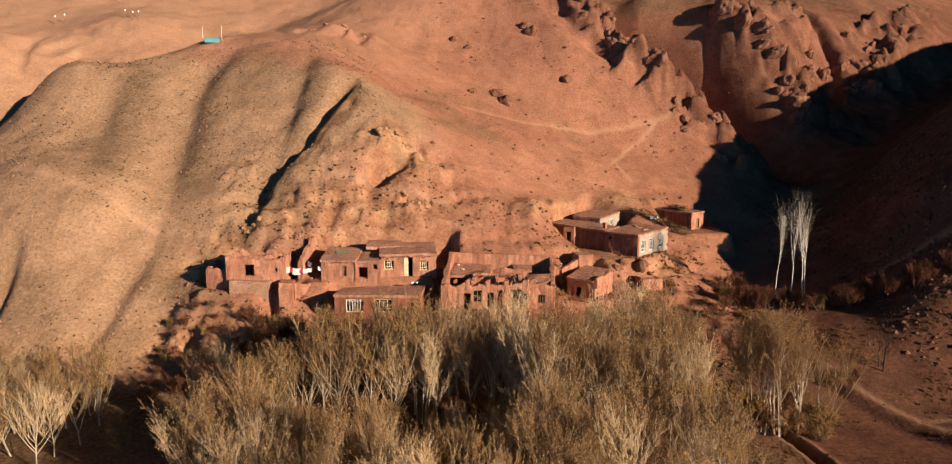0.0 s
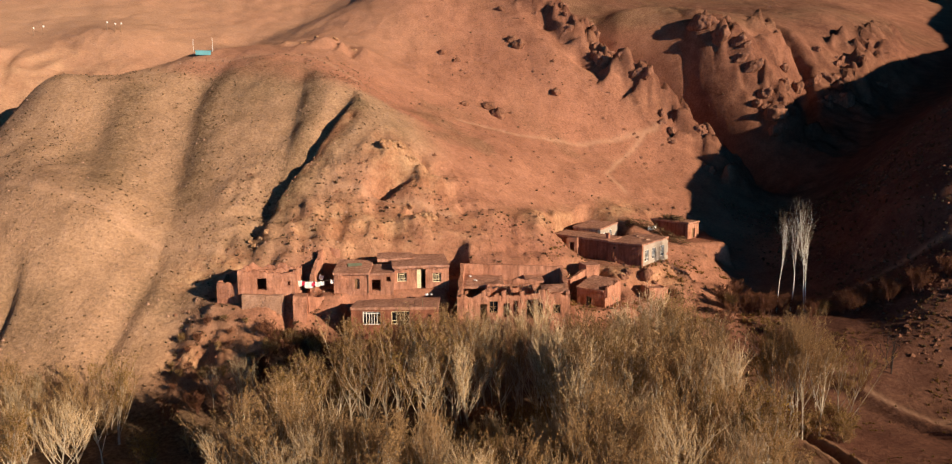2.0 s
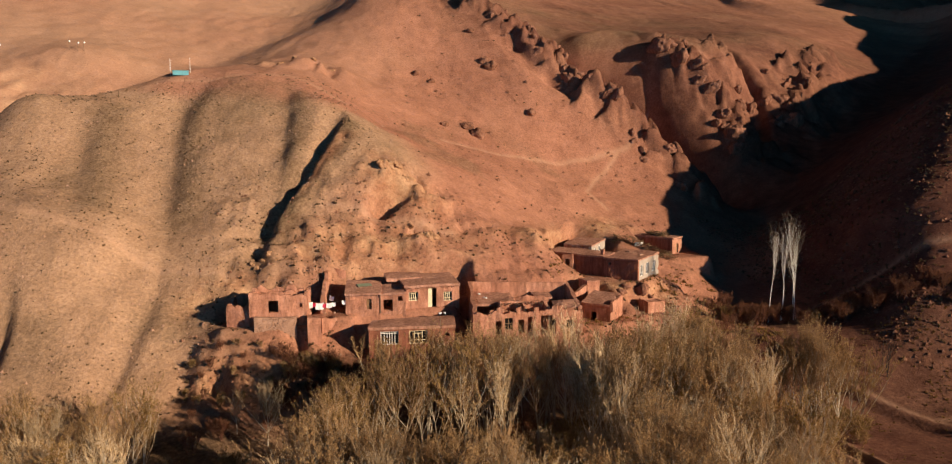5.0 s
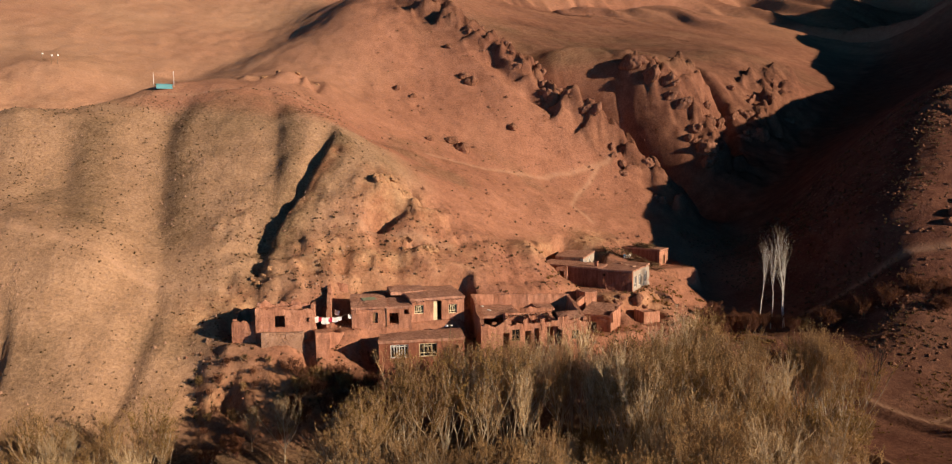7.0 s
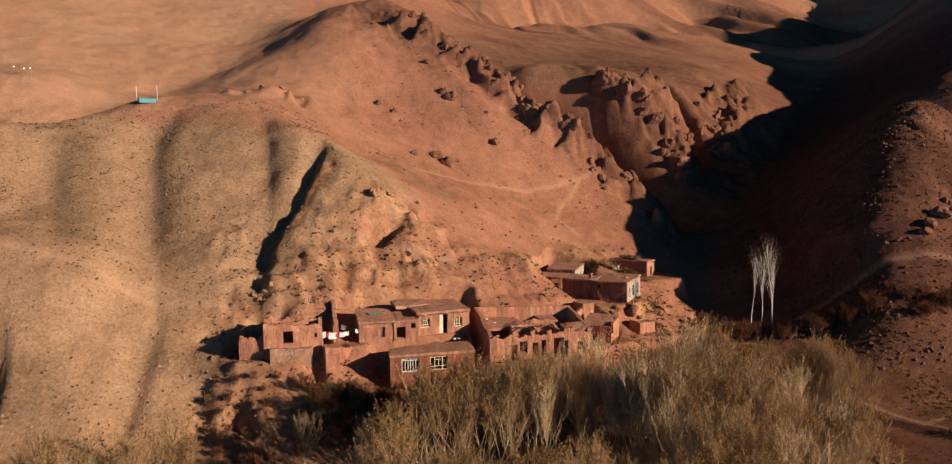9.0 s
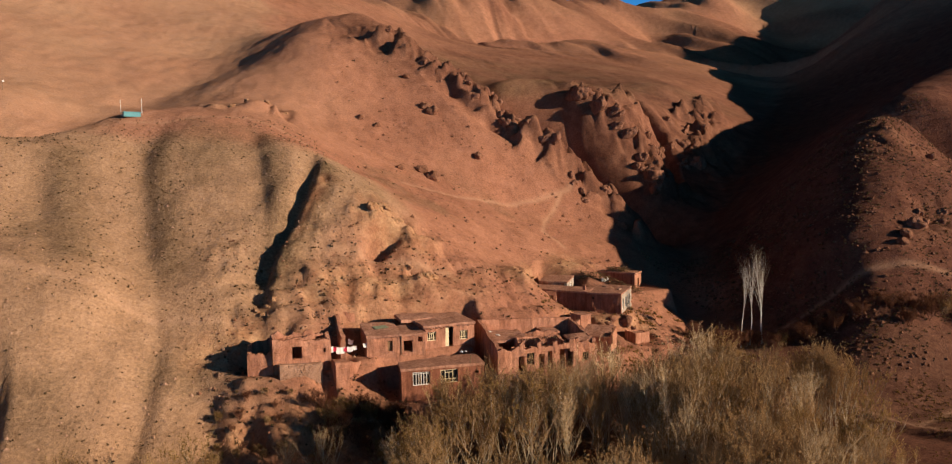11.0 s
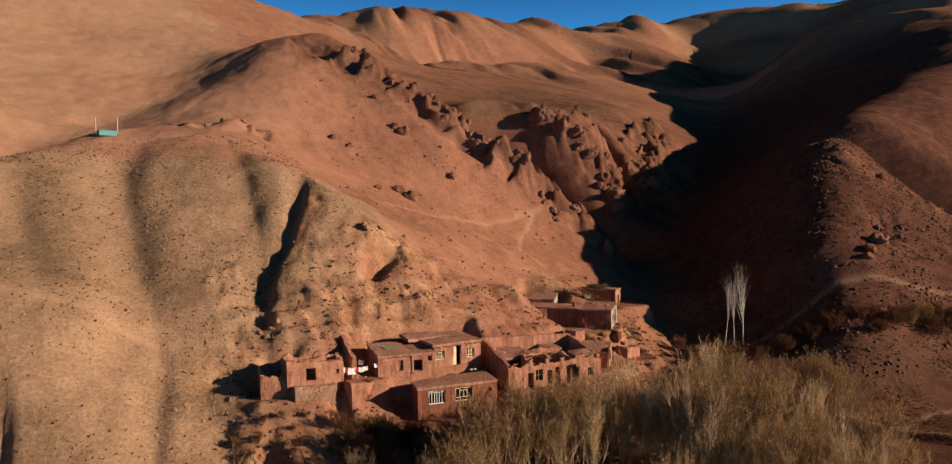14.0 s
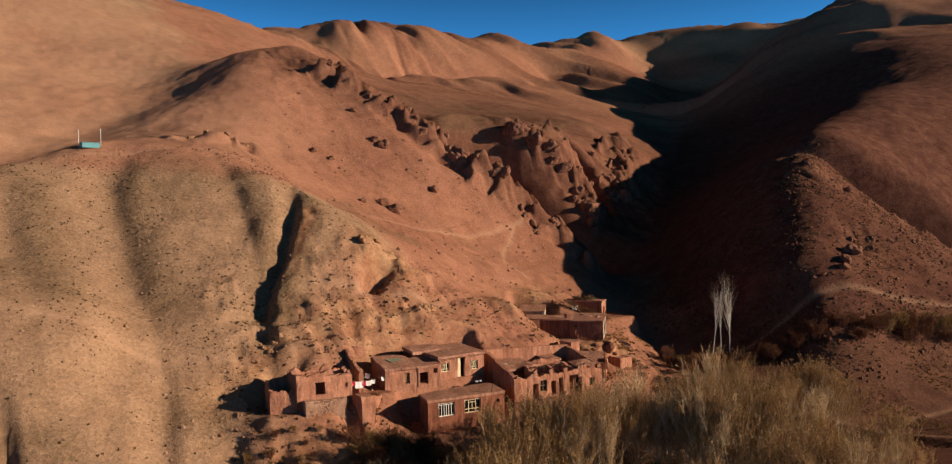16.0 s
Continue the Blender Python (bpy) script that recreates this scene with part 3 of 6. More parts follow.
def wall(house, p, q, z0, top, thick, mat, openings=(), ragged=0.0, seed=0, name="wall", label=""):
    """A mud wall in the house's own plan from p to q, its outer face on the right-hand side; top: heights at both ends; openings: from, to, sill, head."""
    p, q = Vector((*p, 0)), Vector((*q, 0))
    run = (q - p).length
    d = (q - p) / run
    n = Vector((-d.y, d.x, 0))
    us = lines_between(0, run, 0.45 if ragged < 0.2 else 0.14, [e for o in openings for e in o[:2]])
    low = max([o[3] for o in openings] + [min(top) * 0.6])
    vs = lines_between(z0, low, 0.5, [e for o in openings for e in o[2:4]])
    levels = len(vs) + 2

    def at(i, j, side):
        u = us[i]
        t = top[0] + (top[1] - top[0]) * u / run
        t += ragged * (0.8 * noise.noise((u * 1.1, seed * 3.7, 0)) + 0.4 * noise.noise((u * 3.1, seed, 5)))
        if ragged > 0.25:
            t += ragged * (0.95 * noise.noise((u * 0.8, seed * 1.3, 8)) + 0.3 * noise.noise((u * 8.0, seed, 2)))
        t = max(t, low + 0.05)
        z = vs[j] if j < len(vs) else low + (t - low) * (j - len(vs) + 1) / 2
        w = p + d * u + n * (thick * side)
        bulge = 0.16 * noise.noise((u * 0.7, z * 0.7, seed + 9 * side)) + 0.07 * noise.noise((u * 2.3, z * 2.3, seed + 9 * side))
        if 0 < i < len(us) - 1:
            w += n * bulge
        if j == levels - 1:
            w += n * ((0.5 - side) * thick * 0.25)
        w.z = z
        return w
    verts, index = [], {}

    def vid(i, j, side):
        if (i, j, side) not in index:
            index[(i, j, side)] = len(verts)
            verts.append(at(i, j, side)[:])
        return index[(i, j, side)]

    def solid(i, j):
        if not (0 <= i < len(us) - 1 and 0 <= j < levels - 1):
            return False
        if j >= len(vs) - 1:
            return True
        cu, cv = (us[i] + us[i + 1]) / 2, (vs[j] + vs[j + 1]) / 2
        return not any(o[0] < cu < o[1] and o[2] < cv < o[3] for o in openings)
    faces = []
    for i in range(len(us) - 1):
        for j in range(levels - 1):
            if not solid(i, j):
                continue
            for side in (0, 1):
                f = [vid(i, j, side), vid(i + 1, j, side), vid(i + 1, j + 1, side), vid(i, j + 1, side)]
                faces.append(f if side == 0 else f[::-1])
            for di, dj, a, b in ((-1, 0, (i, j + 1), (i, j)), (1, 0, (i + 1, j), (i + 1, j + 1)), (0, -1, (i, j), (i + 1, j)), (0, 1, (i + 1, j + 1), (i, j + 1))):
                if not solid(i + di, j + dj):
                    faces.append([vid(*a, 0), vid(*a, 1), vid(*b, 1), vid(*b, 0)])
    return part(name, (verts, faces), mat, house, label)


def slab(house, corners, thick, mat, name="roof", lip=0.08, sag=0.06, label=""):
    """An uneven flat mud roof over four corners (x, y, z of its top), anticlockwise from the front left."""
    a, b, c, d = [Vector(k) for k in corners]
    k = max(3, round((b - a).length / 0.6)), max(3, round((d - a).length / 0.6))
    verts, faces = [], []
    for lower in (0, 1):
        for j in range(k[1] + 1):
            for i in range(k[0] + 1):
                u, v = i / k[0], j / k[1]
                w = (a * (1 - u) + b * u) * (1 - v) + (d * (1 - u) + c * u) * v
                out = (a + b + c + d) / 4
                way = Vector((w.x - out.x, w.y - out.y, 0))
                if i in (0, k[0]) or j in (0, k[1]):
                    w = w + way.normalized() * (lip + 0.05 * noise.noise((w.x * 2, w.y * 2, 3)))
                    w.z -= 0.04
                w.z += sag * noise.noise((w.x * 0.6, w.y * 0.6, 7)) * 1.6 + 0.02 * noise.noise((w.x * 2.5, w.y * 2.5, 1)) - thick * lower
                verts.append(w[:])
    w, half = k[0] + 1, (k[0] + 1) * (k[1] + 1)
    for j in range(k[1]):
        for i in range(k[0]):
            f = [j * w + i, j * w + i + 1, (j + 1) * w + i + 1, (j + 1) * w + i]
            faces += [f, [half + e for e in f[::-1]]]
    rim = [i for i in range(w)] + [j * w + k[0] for j in range(1, k[1] + 1)] + [k[1] * w + i for i in range(k[0] - 1, -1, -1)] + [j * w for j in range(k[1] - 1, 0, -1)]
    for e, f in zip(rim, rim[1:] + rim[:1]):
        faces.append([f, e, half + e, half + f])
    return part(name, (verts, faces), mat, house, label)


def window(house, x, z, w, h, turn_at, mat, style, label):
    """A framed window in a wall: turn_at is the pose of the wall's foot, x along it; style: positions of upright and level bars."""
    t = 0.075
    verts, faces = [], []
    for y in (-0.02, 0.1):
        verts += [(0, y, 0), (w, y, 0), (w, y, h), (0, y, h), (t, y, t), (w - t, y, t), (w - t, y, h - t), (t, y, h - t)]
    for k in range(4):
        a, b = k, (k + 1) % 4
        faces += [(a, b, 4 + b, 4 + a), (8 + b, 8 + a, 12 + a, 12 + b), (b, a, 8 + a, 8 + b), (4 + a, 4 + b, 12 + b, 12 + a)]
    ob = part("window", (verts, faces), mat, house, label)
    ob.matrix_local = turn_at @ pose(x, 0.12, z)
    for kind, at, lo, hi in style:
        bm = bmesh.new()
        if kind == "v":
            box(bm, at * w - 0.03, at * w + 0.03, 0.0, 0.08, max(t, lo * h), min(h - t, hi * h))
        else:
            box(bm, max(t, lo * w), min(w - t, hi * w), 0.012, 0.07, at * h - 0.03, at * h + 0.03)
        part("glazing_bar", bm, mat, ob)
    bm = bmesh.new()
    box(bm, 0.03, w - 0.03, 0.045, 0.055, 0.03, h - 0.03)
    part("pane", bm, GLASS, ob)
    return ob


def door(house, x, z, w, h, turn_at, mat, label=""):
    bm = bmesh.new()
    for i in range(4):
        box(bm, i * w / 4 + 0.006, (i + 1) * w / 4 - 0.006, 0, 0.04, 0, h)
    for k in (0.18, 0.8):
        box(bm, 0.03, w - 0.03, -0.025, 0.0, h * k - 0.05, h * k + 0.05)
    ob = part("door", bm, mat, house, label)
    ob.matrix_local = turn_at @ pose(x, 0.2, z)
    return ob


def beam_ends(house, a, b, z, k, mat=None, out=0.28, r=0.06, name="roof_beam"):
    """Ends of the round roof poles that stick out under a roof's edge."""
    a, b = Vector((*a, 0)), Vector((*b, 0))
    d = (b - a).normalized()
    n = Vector((d.y, -d.x, 0))
    rng = random.Random(int(100 * a.x + 7 * z))
    for i in range(k):
        c = a + (b - a) * ((i + 0.5) / k + rng.uniform(-0.02, 0.02))
        rr, oo = r * rng.uniform(0.8, 1.2), out * rng.uniform(0.5, 1.2)
        verts, faces = [], []
        for s in (-0.6, oo):
            for q in range(6):
                g = q * math.pi / 3
                w = c + n * s + d * (math.cos(g) * rr)
                verts.append((w.x, w.y, z + math.sin(g) * rr))
        faces = [[q, (q + 1) % 6, 6 + (q + 1) % 6, 6 + q] for q in range(6)] + [[5, 4, 3, 2, 1, 0], [6, 7, 8, 9, 10, 11]]
        part(name, (verts, faces), mat or POLE, house)


def tube(store, pts, radii, sides):
    verts, faces = store
    k = len(verts)
    for i, p in enumerate(pts):
        d = (pts[min(i + 1, len(pts) - 1)] - pts[max(i - 1, 0)]).normalized()
        a = d.orthogonal().normalized()
        b = d.cross(a)
        for s in range(sides):
            g = 2 * math.pi * s / sides
            verts.append((p + (a * math.cos(g) + b * math.sin(g)) * radii[i])[:])
    for i in range(len(pts) - 1):
        for s in range(sides):
            e, f = k + i * sides + s, k + i * sides + (s + 1) % sides
            faces.append((e, f, f + sides, e + sides))


def plain(name, colour, rough=0.8, spec=0.3, grain=14.0, vary=0.25):
    m, n, l, b = material(name, rough, spec)
    pos = n.new("ShaderNodeNewGeometry").outputs["Position"]
    f = noise_node(n, l, pos, grain, 5, 0.65)
    g = noise_node(n, l, pos, grain / 9, 3, 0.5)
    lo, hi = tuple(c * (1 - vary) for c in colour), tuple(min(1, c * (1 + vary)) for c in colour)
    col = mix(n, l, ramp(n, l, f, 0.3, 0.7), lo, hi)
    col = mix(n, l, 1.0, col, mix(n, l, ramp(n, l, g, 0.3, 0.7), (0.85, 0.84, 0.83), (1.08, 1.08, 1.08)), 'MULTIPLY')
    l.new(col, b.inputs["Base Color"])
    bumped(n, l, b, f, 0.4, 0.02)
    return m


WHITE_PAINT = plain("white_paint", (0.78, 0.76, 0.70), 0.6, 0.4, 9, 0.1)
YELLOW_PAINT = plain("yellow_paint", (0.78, 0.66, 0.42), 0.6, 0.4, 9, 0.12)
LIMEWASH = plain("limewash", (0.38, 0.315, 0.255), 0.9, 0.2, 5, 0.12)
POLE = plain("weathered_pole", (0.22, 0.14, 0.09), 0.9, 0.2, 18)
PLANK = plain("old_planks", (0.25, 0.15, 0.08), 0.85, 0.2, 16)
STONE = plain("field_stone", (0.36, 0.215, 0.145), 0.95, 0.15, 7, 0.3)
CLOTH_WHITE = plain("white_cloth", (0.80, 0.79, 0.76), 0.9, 0.1, 20, 0.08)
CLOTH_RED = plain("red_cloth", (0.55, 0.04, 0.08), 0.9, 0.1, 20, 0.15)
CLOTH_YELLOW = plain("yellow_plastic", (0.75, 0.36, 0.03), 0.5, 0.4, 12, 0.15)
CLOTH_GREEN = plain("green_tarpaulin", (0.25, 0.29, 0.19), 0.8, 0.2, 9, 0.25)
TEAL = plain("teal_paint", (0.11, 0.32, 0.36), 0.6, 0.3, 6, 0.15)
GLASS, gn, gl, gb = material("window_glass", 0.08, 0.5)
gb.inputs["Base Color"].default_value = (0.012, 0.012, 0.014, 1)


# ---- the village ----
HERE = Matrix.Identity(4)
FRET = [("v", 0.28, 0, 1), ("v", 0.72, 0, 1), ("h", 0.28, 0, 1), ("h", 0.78, 0.28, 0.72), ("v", 0.5, 0.28, 0.78)]
BARS = [("v", 0.2, 0, 1), ("v", 0.36, 0, 0.85), ("v", 0.5, 0, 1), ("v", 0.64, 0, 0.85), ("v", 0.8, 0, 1), ("h", 0.85, 0, 1)]


def front_house():
    """The house below the terrace with two large framed windows."""
    h = thing("mud_house", pose(-14.55, 74.15, 3.6, 0, 0, -1.0), "red mud-plastered house with two white-framed windows below the terrace", "house", "village houses")
    w, d, top = 8.8, 3.7, 3.5
    wins = [(1.18, 3.0, 1.82, 3.2), (4.1, 5.95, 1.82, 3.2), (7.85, 8.2, 2.55, 2.85)]
    wall(h, (0, 0), (w, 0), -2.2, (top, top - 0.05), 0.45, MUD_RED, wins, 0.04, 3)
    wall(h, (w, 0.45), (w + 0.2, d + 0.6), -1.5, (top - 0.05, top), 0.45, MUD_RED, (), 0.03, 4)
    wall(h, (w + 0.2, d + 0.6), (0.35, d - 0.8), -0.5, (top - 0.04, top), 0.45, MUD_RED, (), 0.03, 5)
    wall(h, (0.35, d - 0.8), (0, 0.45), -1.5, (top + 0.05, top), 0.45, MUD_RED, (), 0.03, 6)
    slab(h, [(0, 0, 3.72), (w, 0, 3.68), (w + 0.2, d + 0.6, 3.74), (0.35, d - 0.7, 3.76)], 0.26, ROOF, lip=0.1)
    window(h, 1.18, 1.82, 1.82, 1.38, HERE, WHITE_PAINT, BARS, "white-painted window frame with narrow upright bars")
    window(h, 4.1, 1.82, 1.85, 1.38, HERE, YELLOW_PAINT, FRET, "cream-painted window frame with fretted bars")
    beam_ends(h, (0.3, 0), (w, 0), 3.42, 9, None, 0.1, 0.05)
    bm = bmesh.new()
    box(bm, -0.05, 0.05, -0.05, 0.05, 0, 1.5)
    p = part("stovepipe", bm, POLE, h)
    p.matrix_local = pose(7.3, 0.25, 3.2, 20, 0, 0)


def court_house():
    """The house on the terrace with the yellow windows."""
    h = thing("mud_house", pose(-10.5, 80.35, 7.6, 0, 0, 6.5), "mud-plastered house with yellow window frames and a recessed door", "house", "village houses")
    w, d, top = 6.1, 5.6, 2.55
    op = [(0.38, 1.42, 0.95, 1.95), (2.55, 3.5, 0.0, 2.3), (4.3, 5.25, 0.75, 1.8)]
    wall(h, (0, 0), (w, 0), -0.4, (top, top), 0.42, MUD, op, 0.03, 11)
    wall(h, (w, 0.42), (w, d), -0.6, (top, top + 0.1), 0.42, MUD, (), 0.03, 12)
    wall(h, (w, d), (0, d), -0.4, (top + 0.1, top + 0.2), 0.42, MUD, (), 0.03, 13)
    wall(h, (0, d), (0, 0.42), -0.4, (top + 0.2, top), 0.42, MUD, (), 0.03, 14)
    slab(h, [(-0.1, -0.15, 2.76), (w, -0.15, 2.74), (w + 0.1, d, 3.0), (-0.1, d, 3.1)], 0.26, ROOF, lip=0.08)
    slab(h, [(-1.6, 2.9, 3.12), (2.3, 3.1, 3.08), (2.4, 5.6, 3.3), (-1.5, 5.5, 3.35)], 0.34, ROOF, "roof_upper", lip=0.1)
    window(h, 0.38, 0.95, 1.04, 1.0, HERE, YELLOW_PAINT, FRET, "yellow-painted window frame")
    window(h, 4.3, 0.75, 0.95, 1.05, HERE, YELLOW_PAINT, FRET, "yellow-painted window frame")
    door(h, 2.57, 0.0, 0.45, 2.2, HERE, YELLOW_PAINT, "half-open yellow door")
    beam_ends(h, (0.2, 0), (w, 0), 2.42, 9, None, 0.75, 0.035)


def low_house():
    """The low house with two dark doorways and a green sheet on its roof."""
    h = thing("mud_house", pose(-17.0, 79.8, 7.4, 0, 0, -1.5), "low mud-brick house with dark doorways and worn plaster", "house", "village houses")
    w, d, top = 3.75, 4.6, 2.2
    wall(h, (0, 0), (w, 0), -0.6, (top, top), 0.42, MUD, [(2.25, 2.8, 0.55, 1.68)], 0.05, 21)
    wall(h, (w, 0.42), (w, d), -0.4, (top, top + 0.3), 0.42, MUD, (), 0.04, 22)
    wall(h, (w, d), (0, d), -0.4, (top + 0.3, top + 0.5), 0.42, MUD, (), 0.05, 23)
    wall(h, (0, d), (0, 0.42), -0.6, (top + 0.5, top), 0.42, MUD, (), 0.05, 24)
    slab(h, [(0, -0.1, 2.42), (w, -0.1, 2.4), (w, d, 2.85), (0, d, 3.1)], 0.24, ROOF, lip=0.12)
    bm = bmesh.new()
    box(bm, 0, 0.08, 0, 0.08, 0, 2.2)
    p = part("drainpipe", bm, POLE, h)
    p.matrix_local = pose(3.72, -0.1, 0.1)
    # the lean-to beside it
    wall(h, (w + 0.02, 0.25), (6.5, 0.25), -0.5, (2.0, 2.15), 0.4, MUD, [(0.3, 1.3, 0.2, 1.5), (1.9, 2.4, 1.3, 1.85)], 0.05, 25)
    wall(h, (6.45, 0.65), (6.45, 3.4), -0.3, (2.15, 2.4), 0.4, MUD, (), 0.05, 26)
    slab(h, [(w, 0.2, 2.2), (6.5, 0.2, 2.36), (6.6, 3.5, 2.75), (w, 3.5, 2.6)], 0.2, ROOF, "roof_lean_to", lip=0.1)
    door(h, 2.27, 0.55, 0.5, 1.1, HERE, PLANK)
    beam_ends(h, (0.2, 0), (w, 0), 2.1, 7, None, 0.12, 0.05)
    # tarpaulin lying on the roof
    t = thing("tarpaulin", pose(-15.6, 81.6, 10.06, 0, 0, 12), "faded green tarpaulin lying on a mud roof", "tarpaulin")
    verts = [(i * 0.26 + 0.06 * noise.noise((i, j, 2)), j * 0.24, 0.05 + 0.09 * abs(noise.noise((i * 0.9, j * 0.9, 4))) + 0.02 * j) for j in range(6) for i in range(7)]
    faces = [[j * 7 + i, j * 7 + i + 1, j * 7 + i + 8, j * 7 + i + 7] for j in range(5) for i in range(6)]
    s = part("sheet", (verts, faces), CLOTH_GREEN, t)
    m = s.modifiers.new("thick", 'SOLIDIFY')
    m.thickness = 0.02


def court_ruins():
    """Roofless rooms at the village's edge, on a rubble plinth."""
    r = thing("ruined_house", pose(-29.3, 78.75, 7.1, 0, 0, 0), "roofless mud-brick ruin with crumbling walls on a stone plinth", "ruin")
    wall(r, (0, 0), (2.5, -0.3), -1.4, (2.1, 2.2), 0.45, MUD, (), 0.55, 31)
    wall(r, (0.2, 3.4), (0, 0.45), -0.9, (2.4, 2.0), 0.45, MUD, (), 0.45, 32)
    wall(r, (2.5, 3.5), (0.2, 3.4), -0.6, (2.9, 2.3), 0.45, MUD, (), 0.5, 33)
    wall(r, (2.45, -0.75), (8.3, -0.1), -1.0, (3.25, 2.95), 0.5, MUD, [(1.95, 2.95, 1.2, 2.45), (5.15, 5.4, 1.6, 2.05)], 0.3, 34)
    wall(r, (2.45, 3.2), (2.45, -0.25), -0.8, (3.1, 3.3), 0.45, MUD, (), 0.4, 35)
    wall(r, (8.4, 0.35), (8.5, 3.2), -0.8, (2.9, 2.9), 0.45, MUD, (), 0.5, 36)
    wall(r, (8.5, 3.2), (2.45, 3.2), -0.6, (3.2, 3.3), 0.45, MUD, (), 0.45, 37)
    wall(r, (2.45, 1.7), (8.4, 1.9), -0.6, (2.9, 2.7), 0.4, MUD, [(1.2, 2.6, 0.2, 2.0), (3.6, 4.4, 0.2, 1.8)], 0.5, 38)
    p = wall(r, (3.05, -1.75), (7.3, -1.35), -1.6, (0.95, 0.75), 0.9, STONE, (), 0.12, 39, "plinth", "rough field-stone plinth")
    # field stones set into the plinth's face
    rng = random.Random(5)
    verts, faces = [], []
    for i in range(420):
        u, v = rng.random(), rng.random()
        c = Vector((3.1 + 4.1 * u, -1.76 + 0.4 * u, -1.3 + 2.1 * v))
        s = rng.uniform(0.06, 0.13)
        k = len(verts)
        for q in range(6):
            g = q * math.pi / 3 + rng.uniform(-0.2, 0.2)
            verts.append((c.x + math.cos(g) * s * 1.2, c.y + 0.05, c.z + math.sin(g) * s * 0.8))
        for q in range(6):
            g = q * math.pi / 3 + 0.2
            verts.append((c.x + math.cos(g) * s * 0.7, c.y - 0.05 * rng.uniform(0.5, 1.3), c.z + math.sin(g) * s * 0.5))
        faces += [[k + q, k + (q + 1) % 6, k + 6 + (q + 1) % 6, k + 6 + q] for q in range(6)] + [[k + 6 + q for q in range(6)]]
    st = part("rubble_facing", (verts, faces), STONE, r)
    st["kind"] = "stuff"
    # leaning buttress and the court's retaining wall
    b = thing("retaining_wall", pose(-20.9, 76.2, 5.0, 0, 0, 0), "leaning mud retaining wall below the yard", "wall")
    wall(b, (0.1, 0), (1.5, 0.1), -1.6, (2.95, 2.9), 2.3, MUD, (), 0.1, 41)
    wall(b, (1.5, 1.2), (4.2, 2.9), -0.8, (2.5, 2.3), 0.5, MUD, (), 0.35, 42)
    # free-standing wall with a sloping broken top
    f = thing("broken_wall", pose(-19.7, 80.4, 7.4, 0, 0, 0), "broken mud wall with a ragged sloping top", "wall")
    wall(f, (0.2, 7), (0, 0), -0.6, (4.2, 2.2), 0.55, MUD, (), 0.45, 43)
    wall(f, (2.6, 6.6), (0.4, 6.8), -0.4, (3.6, 4.0), 0.5, MUD, (), 0.4, 44)


